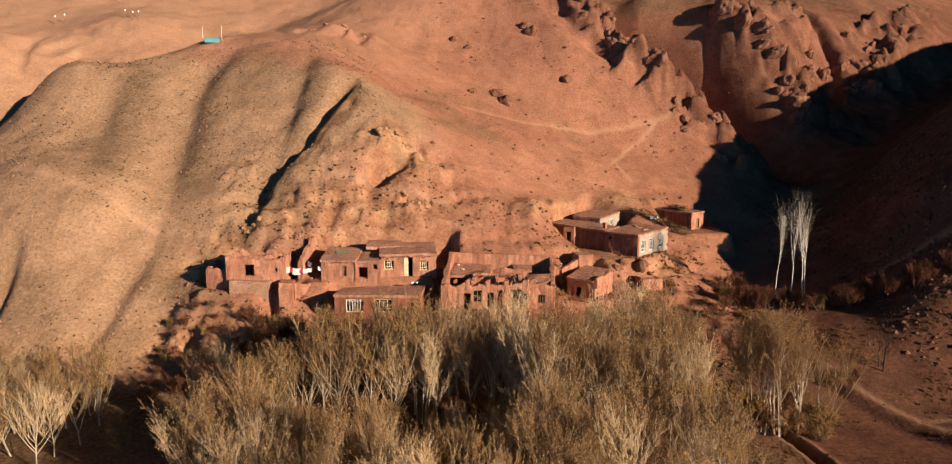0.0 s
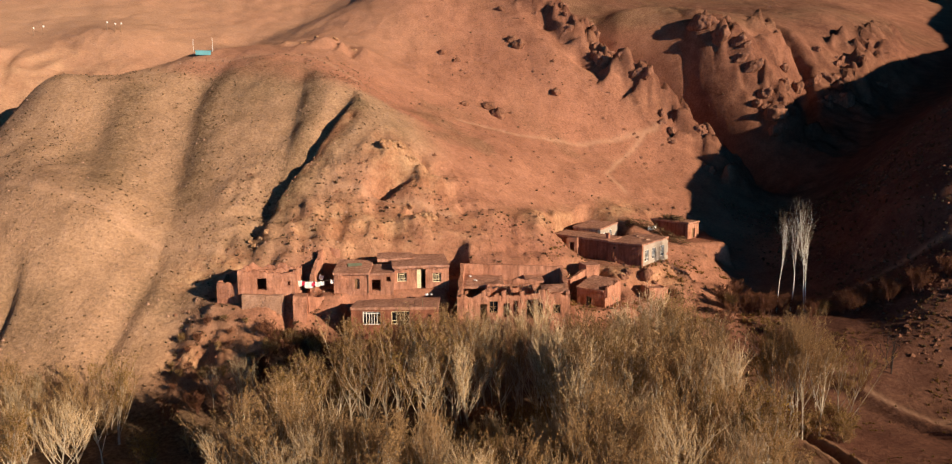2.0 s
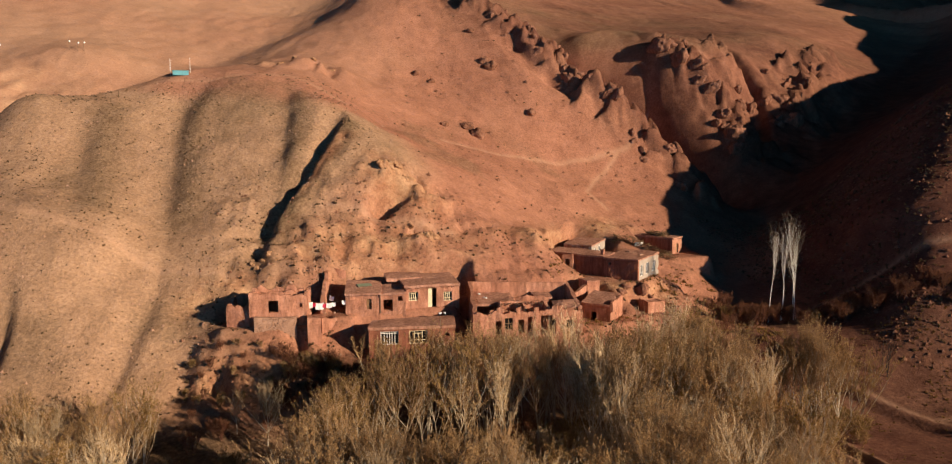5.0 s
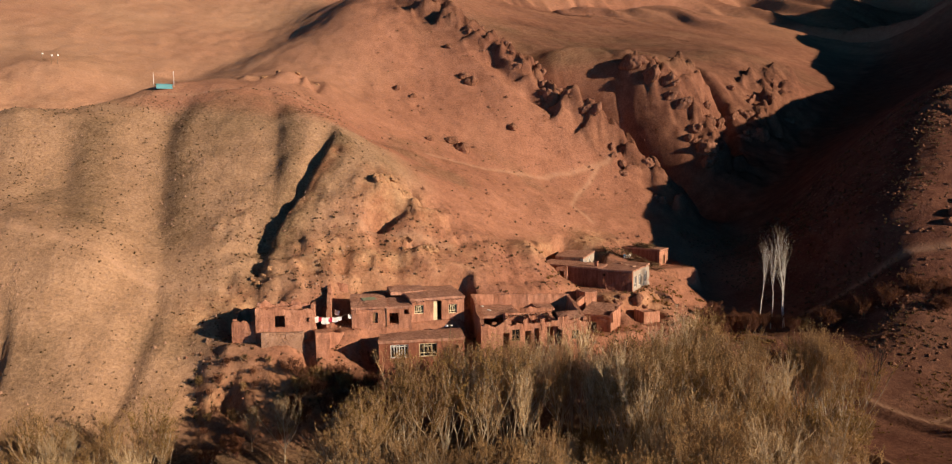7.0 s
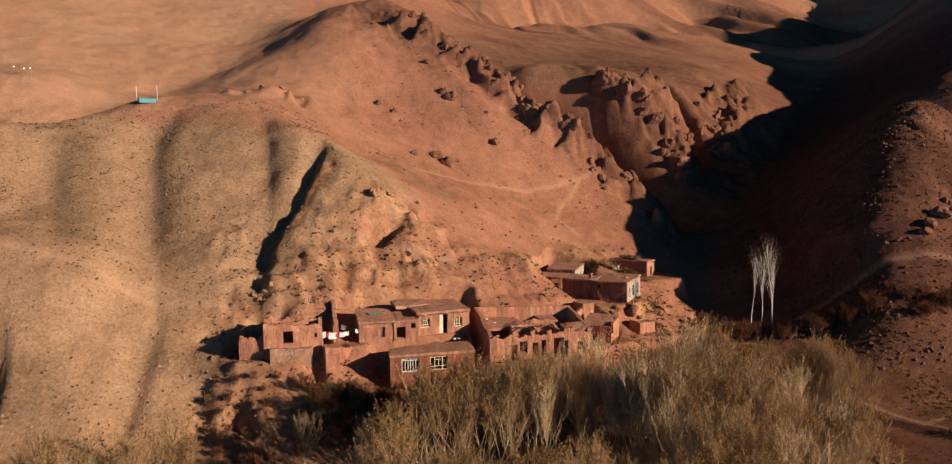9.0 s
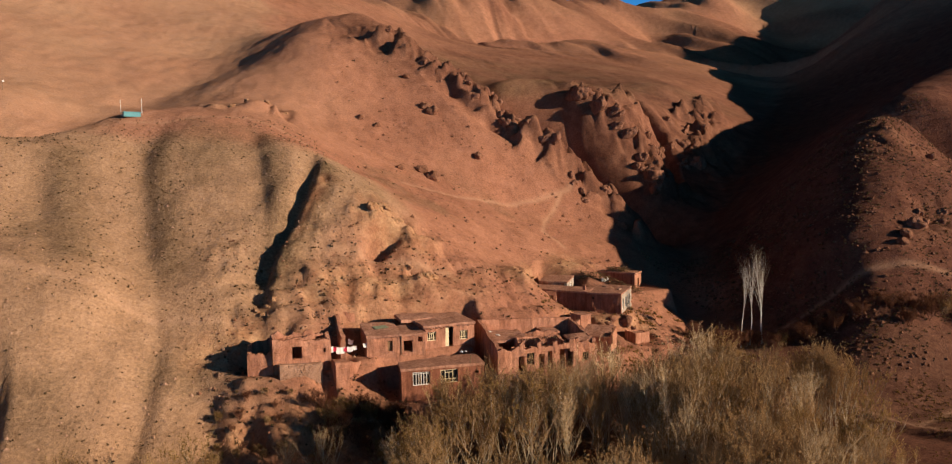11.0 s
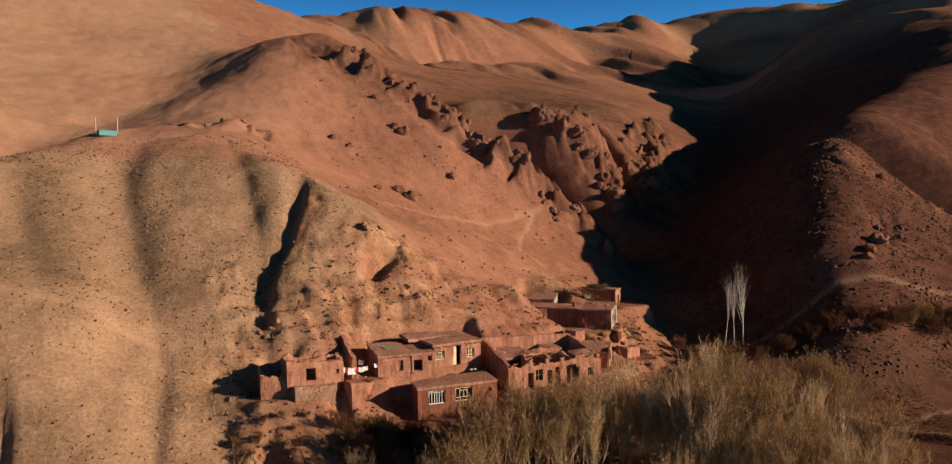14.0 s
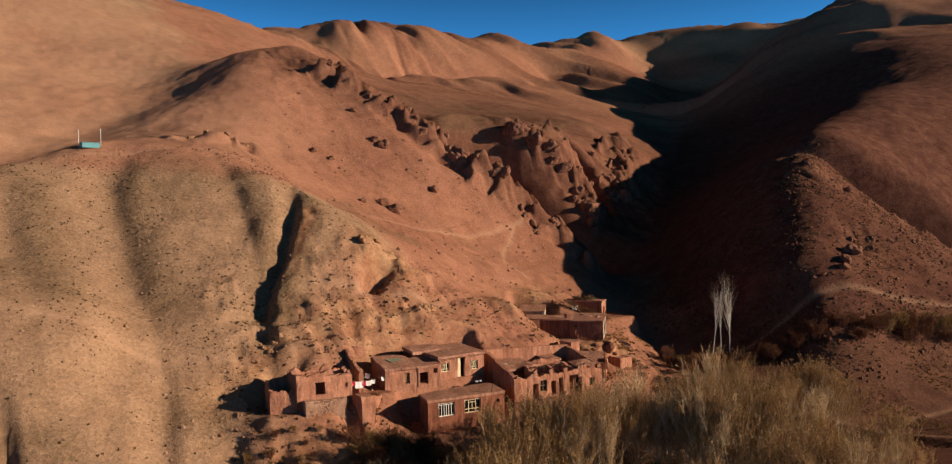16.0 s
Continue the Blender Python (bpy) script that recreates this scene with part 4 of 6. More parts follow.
def walled_yard():
    """The large half-collapsed house: outer walls, broken roof, gappy front."""
    e = thing("ruined_house", pose(0, 0, 5.2, 0, 0, 0), "half-collapsed mud house with a gappy front and a broken roof", "ruin")
    wall(e, (8.8, 83.7), (-3.1, 84.2), -0.5, (4.25, 4.65), 0.5, MUD, (), 0.07, 51, "back_wall")
    wall(e, (-3.05, 83.9), (-3.65, 75.9), -2.2, (4.6, 2.95), 0.5, MUD, (), 0.15, 52, "side_wall")
    wall(e, (8.3, 75.8), (8.85, 83.5), -1.5, (3.1, 4.2), 0.5, MUD, (), 0.15, 53, "side_wall")
    op = [(2.4, 3.1, 0.2, 1.9), (3.35, 4.25, 0.9, 2.2), (4.85, 5.5, 0.4, 1.95), (5.85, 6.4, 0.2, 2.2), (7.3, 8.95, -0.6, 2.3), (10.1, 10.9, 0.75, 1.75)]
    wall(e, (-3.65, 75.45), (8.25, 75.5), -2.8, (2.75, 2.8), 0.5, MUD, op, 0.3, 54, "front_wall")
    wall(e, (-0.2, 78.6), (4.9, 78.4), -0.8, (3.3, 3.2), 0.4, MUD, [(0.5, 1.6, 0.2, 2.4), (2.2, 3.0, 0.2, 2.4), (3.6, 4.6, 0.2, 2.3)], 0.22, 55, "inner_wall")
    wall(e, (4.9, 76.0), (4.9, 78.4), -0.8, (2.9, 3.2), 0.4, MUD, (), 0.3, 56, "inner_wall")
    wall(e, (-0.1, 76.0), (-0.1, 78.6), -0.8, (2.7, 3.2), 0.4, MUD, (), 0.3, 57, "inner_wall")
    wall(e, (2.4, 76.0), (2.4, 78.6), -0.8, (2.8, 3.2), 0.35, MUD, (), 0.35, 58, "inner_wall")
    wall(e, (1.2, 80.9), (5.8, 80.7), -0.8, (3.35, 3.2), 0.4, MUD, [(1.0, 2.1, 0.2, 2.5), (2.6, 3.8, 0.2, 2.4)], 0.3, 59, "inner_wall")
    slab(e, [(-3.1, 79.0, 3.0), (1.6, 79.2, 3.2), (1.7, 83.7, 3.35), (-3.0, 83.9, 3.5)], 0.25, ROOF, lip=0.0, sag=0.12)
    slab(e, [(4.3, 81.0, 3.25), (6.2, 81.0, 3.1), (6.3, 83.4, 3.3), (4.2, 83.4, 3.4)], 0.22, ROOF, "roof_remnant", lip=0.05, sag=0.15)
    slab(e, [(5.3, 76.1, 3.05), (8.2, 76.1, 3.1), (8.3, 78.2, 3.5), (5.6, 78.6, 3.3)], 0.2, ROOF, "roof_remnant", lip=0.05, sag=0.15)
    beam_ends(e, (-0.2, 78.6), (4.9, 78.4), 3.1, 15, None, 0.7, 0.055)
    beam_ends(e, (-0.2, 76.2), (4.9, 76.2), 2.75, 6, None, 0.25, 0.05)
    # stepped lumps along the front's top
    for k, (x, s) in enumerate(((-1.1, 0.5), (1.0, 0.55), (2.9, 0.5), (4.9, 0.65), (5.6, 0.4))):
        wall(e, (x, 75.5), (x + s, 75.5), 2.6, (3.25, 3.35), 0.45, MUD, (), 0.25, 60 + k, "pier")
    # window grille in the right-hand room
    window(e, 6.45, 0.75, 0.8, 1.0, pose(0, 75.5, 0), PLANK, [("v", 0.33, 0, 1), ("v", 0.66, 0, 1)], "plain grey wooden window frame")
    window(e, -0.3, 0.9, 0.9, 1.3, pose(0, 75.5, 0), PLANK, [("v", 0.5, 0, 1), ("h", 0.5, 0, 1)], "plain grey wooden window frame")


def hut():
    h = thing("mud_hut", pose(13.4, 81.6, 4.6, 0, 0, 52), "small mud hut with a sloping roof and one door", "hut", "village houses")
    w, d = 4.2, 3.6
    wall(h, (0, 0), (w, 0), -0.8, (2.3, 2.4), 0.4, MUD, (), 0.06, 71)
    wall(h, (w, 0.4), (w, d), -0.8, (2.9, 2.7), 0.4, MUD, (), 0.1, 72)
    wall(h, (w, d), (0, d), -0.4, (2.9, 2.2), 0.4, MUD, (), 0.05, 73)
    wall(h, (0, d), (0, 0.4), -0.6, (2.2, 2.1), 0.4, MUD, [(1.2, 1.85, 0.2, 1.35)], 0.05, 74)
    slab(h, [(0, 0.3, 2.35), (w, 0.4, 3.0), (w, d, 3.05), (0, d, 2.4)], 0.22, ROOF, lip=0.12)
    wall(h, (0, -0.25), (w * 0.98, -0.05), 1.6, (2.5, 3.0), 0.35, MUD, (), 0.3, 79, "gable")
    g = thing("mud_shed", pose(12.4, 87.8, 6.7, 0, 0, 16), "small cube-shaped mud shed with a flat roof", "shed", "village houses")
    wall(g, (0, 0), (1.8, 0), -0.8, (1.9, 1.9), 0.35, MUD, (), 0.04, 75)
    wall(g, (1.8, 0.35), (1.8, 2.0), -0.8, (1.9, 1.9), 0.35, MUD, (), 0.04, 76)
    wall(g, (1.8, 2.0), (0, 2.0), -0.8, (1.9, 1.9), 0.35, MUD, (), 0.04, 77)
    wall(g, (0, 2.0), (0, 0.35), -0.8, (1.9, 1.9), 0.35, MUD, (), 0.04, 78)
    slab(g, [(0, 0, 2.05), (1.8, 0, 2.05), (1.8, 2.0, 2.1), (0, 2.0, 2.1)], 0.18, ROOF, lip=0.06)
    j = thing("mud_pen", pose(20.1, 87.1, 4.4, 0, 0, 15), "low square mud pen beside the slope", "pen")
    wall(j, (0, 0), (2.6, 0), -1.2, (1.45, 1.4), 0.4, MUD, (), 0.08, 81)
    wall(j, (2.6, 0.4), (2.6, 2.0), -1.2, (1.4, 1.4), 0.4, MUD, (), 0.08, 82)
    wall(j, (2.6, 2.0), (0, 2.0), -0.6, (1.4, 1.6), 0.4, MUD, (), 0.1, 83)
    wall(j, (0, 2.0), (0, 0.4), -0.8, (1.6, 1.45), 0.4, MUD, (), 0.08, 84)
    slab(j, [(0.1, 0.1, 1.35), (2.5, 0.1, 1.3), (2.5, 1.9, 1.35), (0.1, 1.9, 1.45)], 0.15, ROOF, lip=0.0)
    k = thing("broken_wall", pose(10.2, 86.2, 6.0, 0, 0, 38), "short broken mud wall on the slope", "wall")
    wall(k, (0, 0), (3.4, 0), -1.0, (1.3, 2.4), 0.45, MUD, (), 0.12, 85)
    wall(k, (-2.4, 1.9), (0, 0.2), -1.0, (1.5, 1.3), 0.4, MUD, (), 0.2, 86)
    o = thing("mud_shed", pose(11.6, 97.2, 8.6, 0, 0, -30), "narrow mud outhouse with a dark doorway", "shed", "village houses")
    wall(o, (0, 0), (1.5, 0), -1.0, (2.0, 2.2), 0.35, MUD, [(0.4, 1.1, -0.2, 1.5)], 0.15, 87)
    wall(o, (1.5, 0.35), (1.5, 1.5), -1.0, (2.2, 2.2), 0.35, MUD, (), 0.1, 88)
    wall(o, (1.5, 1.5), (0, 1.5), -1.0, (2.2, 2.0), 0.35, MUD, (), 0.1, 89)
    wall(o, (0, 1.5), (0, 0.35), -1.0, (2.0, 2.0), 0.35, MUD, (), 0.1, 90)


def upper_houses():
    turn = math.degrees(math.atan2(-3.0, 3.6))
    h = thing("mud_house", pose(16.5, 93.95, 7.5, 0, 0, turn), "long red mud house with a whitewashed window front", "house", "village houses")
    w, d, top = 4.7, 8.4, 3.0
    wall(h, (0, 0), (w, 0), -1.5, (top, top), 0.45, MUD_RED, [(0.7, 1.0, 2.2, 2.5)], 0.04, 101)
    op = [(0.9, 2.1, 0.75, 2.25), (3.1, 4.3, 0.75, 2.25), (5.9, 7.0, 0.75, 2.25)]
    wall(h, (w, 0.45), (w, d), -0.2, (top, top), 0.45, LIMEWASH, [(a - 0.45, b - 0.45, c, e) for a, b, c, e in op], 0.02, 102)
    wall(h, (w + 0.12, 0.1), (w + 0.12, d), -2.6, (-0.15, 0.1), 0.6, MUD, (), 0.06, 108, "plinth")
    wall(h, (w, d), (0, d), -0.6, (top, top), 0.45, MUD_RED, (), 0.03, 103)
    wall(h, (0, d), (0, 0.45), -0.4, (top, top), 0.45, MUD_RED, (), 0.03, 104)
    slab(h, [(0, 0, 3.2), (w, 0, 3.18), (w, d, 3.2), (0, d, 3.25)], 0.2, ROOF, lip=0.12)
    side = pose(w, 0, 0, 0, 0, 90)
    for a, b, c, e in op:
        window(h, a, c, b - a, e - c, side, WHITE_PAINT, FRET, "white-painted window frame")
    # the long low wing
    wall(h, (-8.2, 0.3), (-0.05, 0.3), -1.2, (3.2, 3.0), 0.45, MUD_RED, (), 0.05, 105)
    wall(h, (-8.2, 3.6), (-8.2, 0.75), 0.6, (3.2, 3.2), 0.45, MUD_RED, (), 0.05, 106)
    wall(h, (-0.05, 3.6), (-8.2, 3.6), -0.4, (3.1, 3.2), 0.45, MUD_RED, (), 0.05, 107)
    slab(h, [(-8.4, 0.2, 3.42), (-0.05, 0.2, 3.24), (-0.05, 3.8, 3.35), (-8.4, 3.8, 3.55)], 0.22, ROOF, "roof_wing", lip=0.12)
    bm = bmesh.new()
    box(bm, -0.2, 0.2, -0.2, 0.2, 0, 0.7)
    box(bm, -0.26, 0.26, -0.26, 0.26, 0.7, 0.8)
    c = part("chimney", bm, MUD, h)
    c.matrix_local = pose(-0.7, 1.2, 3.2)
    for k in range(3):
        bm = bmesh.new()
        box(bm, -0.3, 0.3, -0.15, 0.15, 0, 0.16)
        c = part("roof_stone", bm, STONE, h)
        c.matrix_local = pose(1.2 + 1.3 * k, 5.6 - k, 3.2, 0, 0, 30 * k)
    # the whitewashed back wing
    b = thing("mud_house", pose(17.2, 101.9, 8.6, 0, 0, 55), "mud house with a whitewashed side and flat roof", "house", "village houses")
    wall(b, (0, 0), (6.4, 0), -0.4, (2.35, 2.6), 0.45, LIMEWASH, [(1.1, 1.9, 0.8, 1.9), (3.2, 4.3, 0.8, 2.0)], 0.02, 111)
    wall(b, (6.4, 0.45), (6.4, 4.2), -0.4, (2.6, 2.6), 0.45, MUD, (), 0.03, 112)
    wall(b, (6.4, 4.2), (0, 4.2), -0.4, (2.6, 2.4), 0.45, MUD, (), 0.03, 113)
    wall(b, (0, 4.2), (0, 0.45), -0.4, (2.4, 2.35), 0.45, MUD, (), 0.03, 114)
    slab(b, [(0, 0, 2.6), (6.4, 0, 2.82), (6.4, 4.2, 2.85), (0, 4.2, 2.65)], 0.22, ROOF, lip=0.1)
    window(b, 3.2, 0.8, 1.1, 1.2, HERE, WHITE_PAINT, FRET, "white-painted window frame")
    window(b, 1.1, 0.8, 0.8, 1.1, HERE, WHITE_PAINT, FRET, "white-painted window frame")
    # the last house before the ravine
    g = thing("mud_house", pose(31.0, 105.75, 9.0, 0, 0, 39), "small mud house with a brushwood-covered roof at the ravine", "house", "village houses")
    wall(g, (0, 0), (2.9, 0), -1.5, (2.2, 2.25), 0.42, MUD, [(1.1, 1.9, 0.0, 1.4)], 0.04, 121)
    wall(g, (2.9, 0.42), (2.9, 6.5), -1.0, (2.25, 2.2), 0.42, MUD, (), 0.04, 122)
    wall(g, (2.9, 6.5), (0, 6.5), -0.6, (2.2, 2.2), 0.42, MUD, (), 0.04, 123)
    wall(g, (0, 6.5), (0, 0.42), -1.0, (2.2, 2.2), 0.42, MUD_RED, (), 0.04, 124)
    slab(g, [(0, 0, 2.4), (2.9, 0, 2.42), (2.9, 6.5, 2.4), (0, 6.5, 2.4)], 0.2, ROOF, lip=0.12)
    door(g, 1.12, 0.0, 0.76, 1.4, HERE, PLANK)
    beam_ends(g, (0, 0), (2.9, 0), 2.1, 5, None, 0.15, 0.05)


def brushwood(name, line, k, tall, label, category, seed):
    """A heap of dry branches along a line, (x, y, z of its foot)."""
    r = random.Random(seed)
    store = ([], [])
    pts = [Vector(p) for p in line]
    for i in range(k):
        t = r.random() * (len(pts) - 1)
        j = int(t)
        c = pts[j].lerp(pts[j + 1], t - j) + Vector((r.gauss(0, 0.22), r.gauss(0, 0.22), r.uniform(-0.05, tall)))
        way = Vector((r.gauss(0, 1), r.gauss(0, 1), r.gauss(0, 0.35))).normalized() * r.uniform(0.35, 0.9)
        tube(store, [c - way, c + Vector((0, 0, r.uniform(-0.06, 0.1))), c + way], [0.035, 0.028, 0.012], 4)
    ob = part(name, store, BRUSH)
    return tagged(ob, label, category)


BRUSH = plain("dry_brushwood", (0.17, 0.105, 0.055), 0.95, 0.1, 6, 0.4)
front_house()
court_house()
low_house()
court_ruins()
walled_yard()
hut()
upper_houses()


# ---- small things in the yards ----
def hanging(name, m, w, h, mat, label, lay=0.0):
    verts = []
    for j in range(6):
        for i in range(9):
            x, z = w * i / 8, -h * j / 5
            verts.append((x, 0.1 * noise.noise((x * 3, z * 2, w)) + lay * j * 0.05, z - 0.06 * math.sin(math.pi * i / 8)))
    faces = [[j * 9 + i, j * 9 + i + 1, j * 9 + i + 10, j * 9 + i + 9] for j in range(5) for i in range(8)]
    ob = part(name, (verts, faces), mat)
    ob.matrix_world = m
    k = ob.modifiers.new("thick", 'SOLIDIFY')
    k.thickness = 0.015
    return tagged(ob, label, "laundry", "laundry on the line")


def cord(name, pts, r, mat, label, category):
    c = bpy.data.curves.new(name, 'CURVE')
    c.dimensions, c.bevel_depth, c.bevel_resolution = '3D', r, 1
    s = c.splines.new('POLY')
    s.points.add(len(pts) - 1)
    for q, p in zip(s.points, pts):
        q.co = (*p, 1)
    c.materials.append(mat)
    return tagged(new(name, c), label, category)


ya, yb = Vector((-21.2, 80.3, 8.95)), Vector((-16.95, 80.0, 9.05))
cord("clothes_line", [tuple(ya + (yb - ya) * k / 8 - Vector((0, 0, 0.25 * math.sin(math.pi * k / 8)))) for k in range(9)], 0.012, POLE, "thin clothes line across the yard", "line")
for k, (s, w, h, mat, lab) in enumerate(((0.02, 0.5, 0.45, CLOTH_WHITE, "white cloth hung to dry"), (0.14, 0.35, 0.3, CLOTH_RED, "red cloth hung to dry"), (0.23, 0.75, 0.5, CLOTH_WHITE, "white sheet hung to dry"),
                                          (0.42, 0.3, 0.32, CLOTH_RED, "red cloth hung to dry"), (0.5, 0.5, 0.36, CLOTH_WHITE, "white shirt hung to dry"), (0.64, 0.35, 0.3, CLOTH_WHITE, "white cloth hung to dry"), (0.9, 0.34, 0.3, CLOTH_WHITE, "small white cloth hung to dry"))):
    at = ya + (yb - ya) * s - Vector((0, 0, 0.25 * math.sin(math.pi * min(1, s + 0.06))))
    hanging("laundry", pose(at.x, at.y - 0.03, at.z, -8, 0, -4), w * 1.2, h * 1.4, mat, lab)
hanging("laundry", pose(-18.7, 81.2, 9.35, 0, 12, -25), 0.55, 0.5, CLOTH_WHITE, "white cloth hung on a pole")


def canister(x, y, z, mat, label, s=1.0, turn=0):
    e = thing("canister", pose(x, y, z, 0, 0, turn), label, "canister")
    bm = bmesh.new()
    box(bm, -0.16 * s, 0.16 * s, -0.1 * s, 0.1 * s, 0, 0.38 * s)
    bmesh.ops.bevel(bm, geom=bm.edges[:], offset=0.04 * s, segments=2, affect='EDGES')
    b = part("body", bm, mat, e)
    bm = bmesh.new()
    box(bm, -0.09 * s, 0.06 * s, -0.02, 0.02, 0.40 * s, 0.44 * s)
    box(bm, -0.09 * s, -0.05 * s, -0.02, 0.02, 0.36 * s, 0.40 * s)
    box(bm, 0.03 * s, 0.06 * s, -0.02, 0.02, 0.36 * s, 0.40 * s)
    part("handle", bm, mat, e)


for x, y, s, t in ((-20.5, 78.6, 0.9, 10), (-20.15, 78.75, 0.8, 50), (-13.1, 78.75, 1.1, 0), (-12.6, 78.6, 1.0, 60), (-12.3, 78.9, 0.8, 20)):
    canister(x, y, ground_z(x, y) - 0.02, CLOTH_YELLOW, "yellow plastic water canister in the yard", s, t)


def sack(x, y, z, s, mat, label, name="sack"):
    bm = bmesh.new()
    bmesh.ops.create_icosphere(bm, subdivisions=3, radius=1)
    for v in bm.verts:
        k = 1 + 0.16 * noise.noise(v.co * 1.7 + Vector((x, y, 0)))
        k *= 1 - 0.3 * abs(noise.noise(v.co * 2.6 + Vector((y, x, 0))))
        v.co = Vector((v.co.x * s * k * 1.2, v.co.y * s * 0.7 * k, max(v.co.z, -0.75) * s * 0.4 * k + 0.28 * s))
    ob = part(name, bm, mat)
    ob.matrix_world = pose(x, y, z, 0, 0, 40 * x)
    return tagged(ob, label, "sack")


for x, y, z, s in ((-6.9, 78.2, 7.5, 0.28), (-6.4, 78.3, 7.5, 0.22), (-2.0, 82.7, 8.5, 0.3), (-1.5, 81.3, 8.3, 0.32), (-2.2, 81.6, 8.3, 0.25), (4.1, 79.9, 7.0, 0.33), (3.6, 80.0, 7.1, 0.26), (10.2, 87.9, 7.5, 0.25)):
    sack(x, y, z, s, CLOTH_WHITE, "white sack lying by a mud wall")
brushwood("brushwood_fence", [(22.5, 108.0, ground_z(22.5, 108.0)), (25.0, 106.2, ground_z(25.0, 106.2)), (27.2, 104.0, ground_z(27.2, 104.0)), (29.5, 101.8, ground_z(29.5, 101.8))], 330, 1.2, "dark fence of heaped dry branches between the upper houses", "fence", 21)
brushwood("brushwood_heap", [(30.6, 107.6, 11.45), (29.6, 109.6, 11.45), (29.0, 111.0, 11.45)], 150, 0.5, "heap of dry branches on the flat mud roof", "brushwood", 22)
hanging("white_sheet", pose(25.0, 105.6, 10.9, 0, 0, 20), 1.5, 1.0, CLOTH_WHITE, "white sheet hung beside the upper house")


def shrine():
    e = thing("shrine", pose(-44.2, 128.2, ground_z(-44.2, 128.2) - 0.15, 0, 0, 15), "small teal-painted hut with two flag poles on the hilltop", "shrine")
    bm = bmesh.new()
    box(bm, -1.2, 1.2, -0.7, 0.7, 0, 0.7)
    part("wall", bm, TEAL, e)
    bm = bmesh.new()
    box(bm, -1.3, 1.3, -0.8, 0.8, 0.7, 0.76)
    part("roof", bm, TEAL, e)
    for k, (x, h) in enumerate(((-1.5, 2.6), (1.5, 2.9))):
        bm = bmesh.new()
        box(bm, x - 0.025, x + 0.025, -0.025, 0.025, 0, h)
        part("flag_pole", bm, CLOTH_WHITE, e)


shrine()
for x, y in ((-84.6, 154), (-83.2, 155), (-68.3, 152.6), (-67.5, 153.4), (-70, 153)):
    e = thing("marker_post", pose(x, y, ground_z(x, y) - 0.2, 0, 0, 10), "pole with a white flag on the far terrace", "post", "posts on the terrace")
    bm = bmesh.new()
    box(bm, -0.05, 0.05, -0.05, 0.05, 0, 2.2)
    part("pole", bm, POLE, e)
    bm = bmesh.new()
    box(bm, 0.05, 0.3, -0.015, 0.015, 1.6, 1.9)
    part("flag", bm, CLOTH_WHITE, e)


# ---- trees ----
def toned(m, lo, hi):
    """Lets each copy differ a little in tone."""
    n, l = m.node_tree.nodes, m.node_tree.links
    bsdf = n["Principled BSDF"]
    src = bsdf.inputs["Base Color"].links[0].from_socket
    r = ramp(n, l, n.new("ShaderNodeObjectInfo").outputs["Random"], 0, 1, lo, hi)
    v = n.new("ShaderNodeVectorMath")
    v.operation = 'SCALE'
    l.new(src, v.inputs[0])
    l.new(r, v.inputs["Scale"])
    l.new(v.outputs[0], bsdf.inputs["Base Color"])
    return m


BARK_PALE = plain("pale_bark", (0.50, 0.42, 0.31), 0.9, 0.15, 10, 0.3)
BARK_DARK = plain("dark_bark", (0.07, 0.05, 0.04), 0.95, 0.1, 10, 0.3)
TWIG_PALE = toned(plain("pale_twigs", (0.62, 0.46, 0.28), 0.9, 0.15, 2, 0.3), 0.6, 1.2)
TWIG_BROWN = toned(plain("brown_twigs", (0.38, 0.24, 0.125), 0.9, 0.15, 2, 0.3), 0.5, 1.2)
TWIG_RED = plain("reddish_twigs", (0.16, 0.07, 0.045), 0.9, 0.15, 2, 0.3)


def leaf_material(name, a, b):
    m, n, l, s = material(name, 0.8, 0.2)
    g = n.new("ShaderNodeNewGeometry")
    col = mix(n, l, g.outputs["Random Per Island"], a, b)
    l.new(col, s.inputs["Base Color"])
    through_leaf = n.new("ShaderNodeBsdfTranslucent")
    l.new(col, through_leaf.inputs["Color"])
    both = n.new("ShaderNodeMixShader")
    both.inputs[0].default_value = 0.5
    l.new(s.outputs[0], both.inputs[1])
    l.new(through_leaf.outputs[0], both.inputs[2])
    l.new(both.outputs[0], n["Material Output"].inputs["Surface"])
    return m


LEAF_TAN = leaf_material("tan_leaves", (0.25, 0.15, 0.062), (0.54, 0.35, 0.165))
LEAF_OLIVE = leaf_material("olive_leaves", (0.17, 0.105, 0.035), (0.36, 0.225, 0.07))
LEAF_GOLD = leaf_material("golden_leaves", (0.40, 0.22, 0.03), (0.60, 0.36, 0.05))
LEAF_RUST = leaf_material("rusty_leaves", (0.15, 0.065, 0.035), (0.26, 0.12, 0.05))


def spike(store, p, q, r, rng):
    verts, faces = store
    d = (q - p).normalized()
    a = d.orthogonal().normalized()
    b = d.cross(a)
    k, g0 = len(verts), rng.uniform(0, 6)
    for s in range(3):
        g = g0 + 2.094 * s
        verts.append((p + (a * math.cos(g) + b * math.sin(g)) * r)[:])
    verts.append(q[:])
    faces += [(k, k + 1, k + 3), (k + 1, k + 2, k + 3), (k + 2, k, k + 3)]


def bend(rng, p, d, run, k, up, wob):
    pts = [p]
    for i in range(k):
        d = (d + Vector((rng.uniform(-wob, wob), rng.uniform(-wob, wob), up))).normalized()
        pts.append(pts[-1] + d * run / k)
    return pts


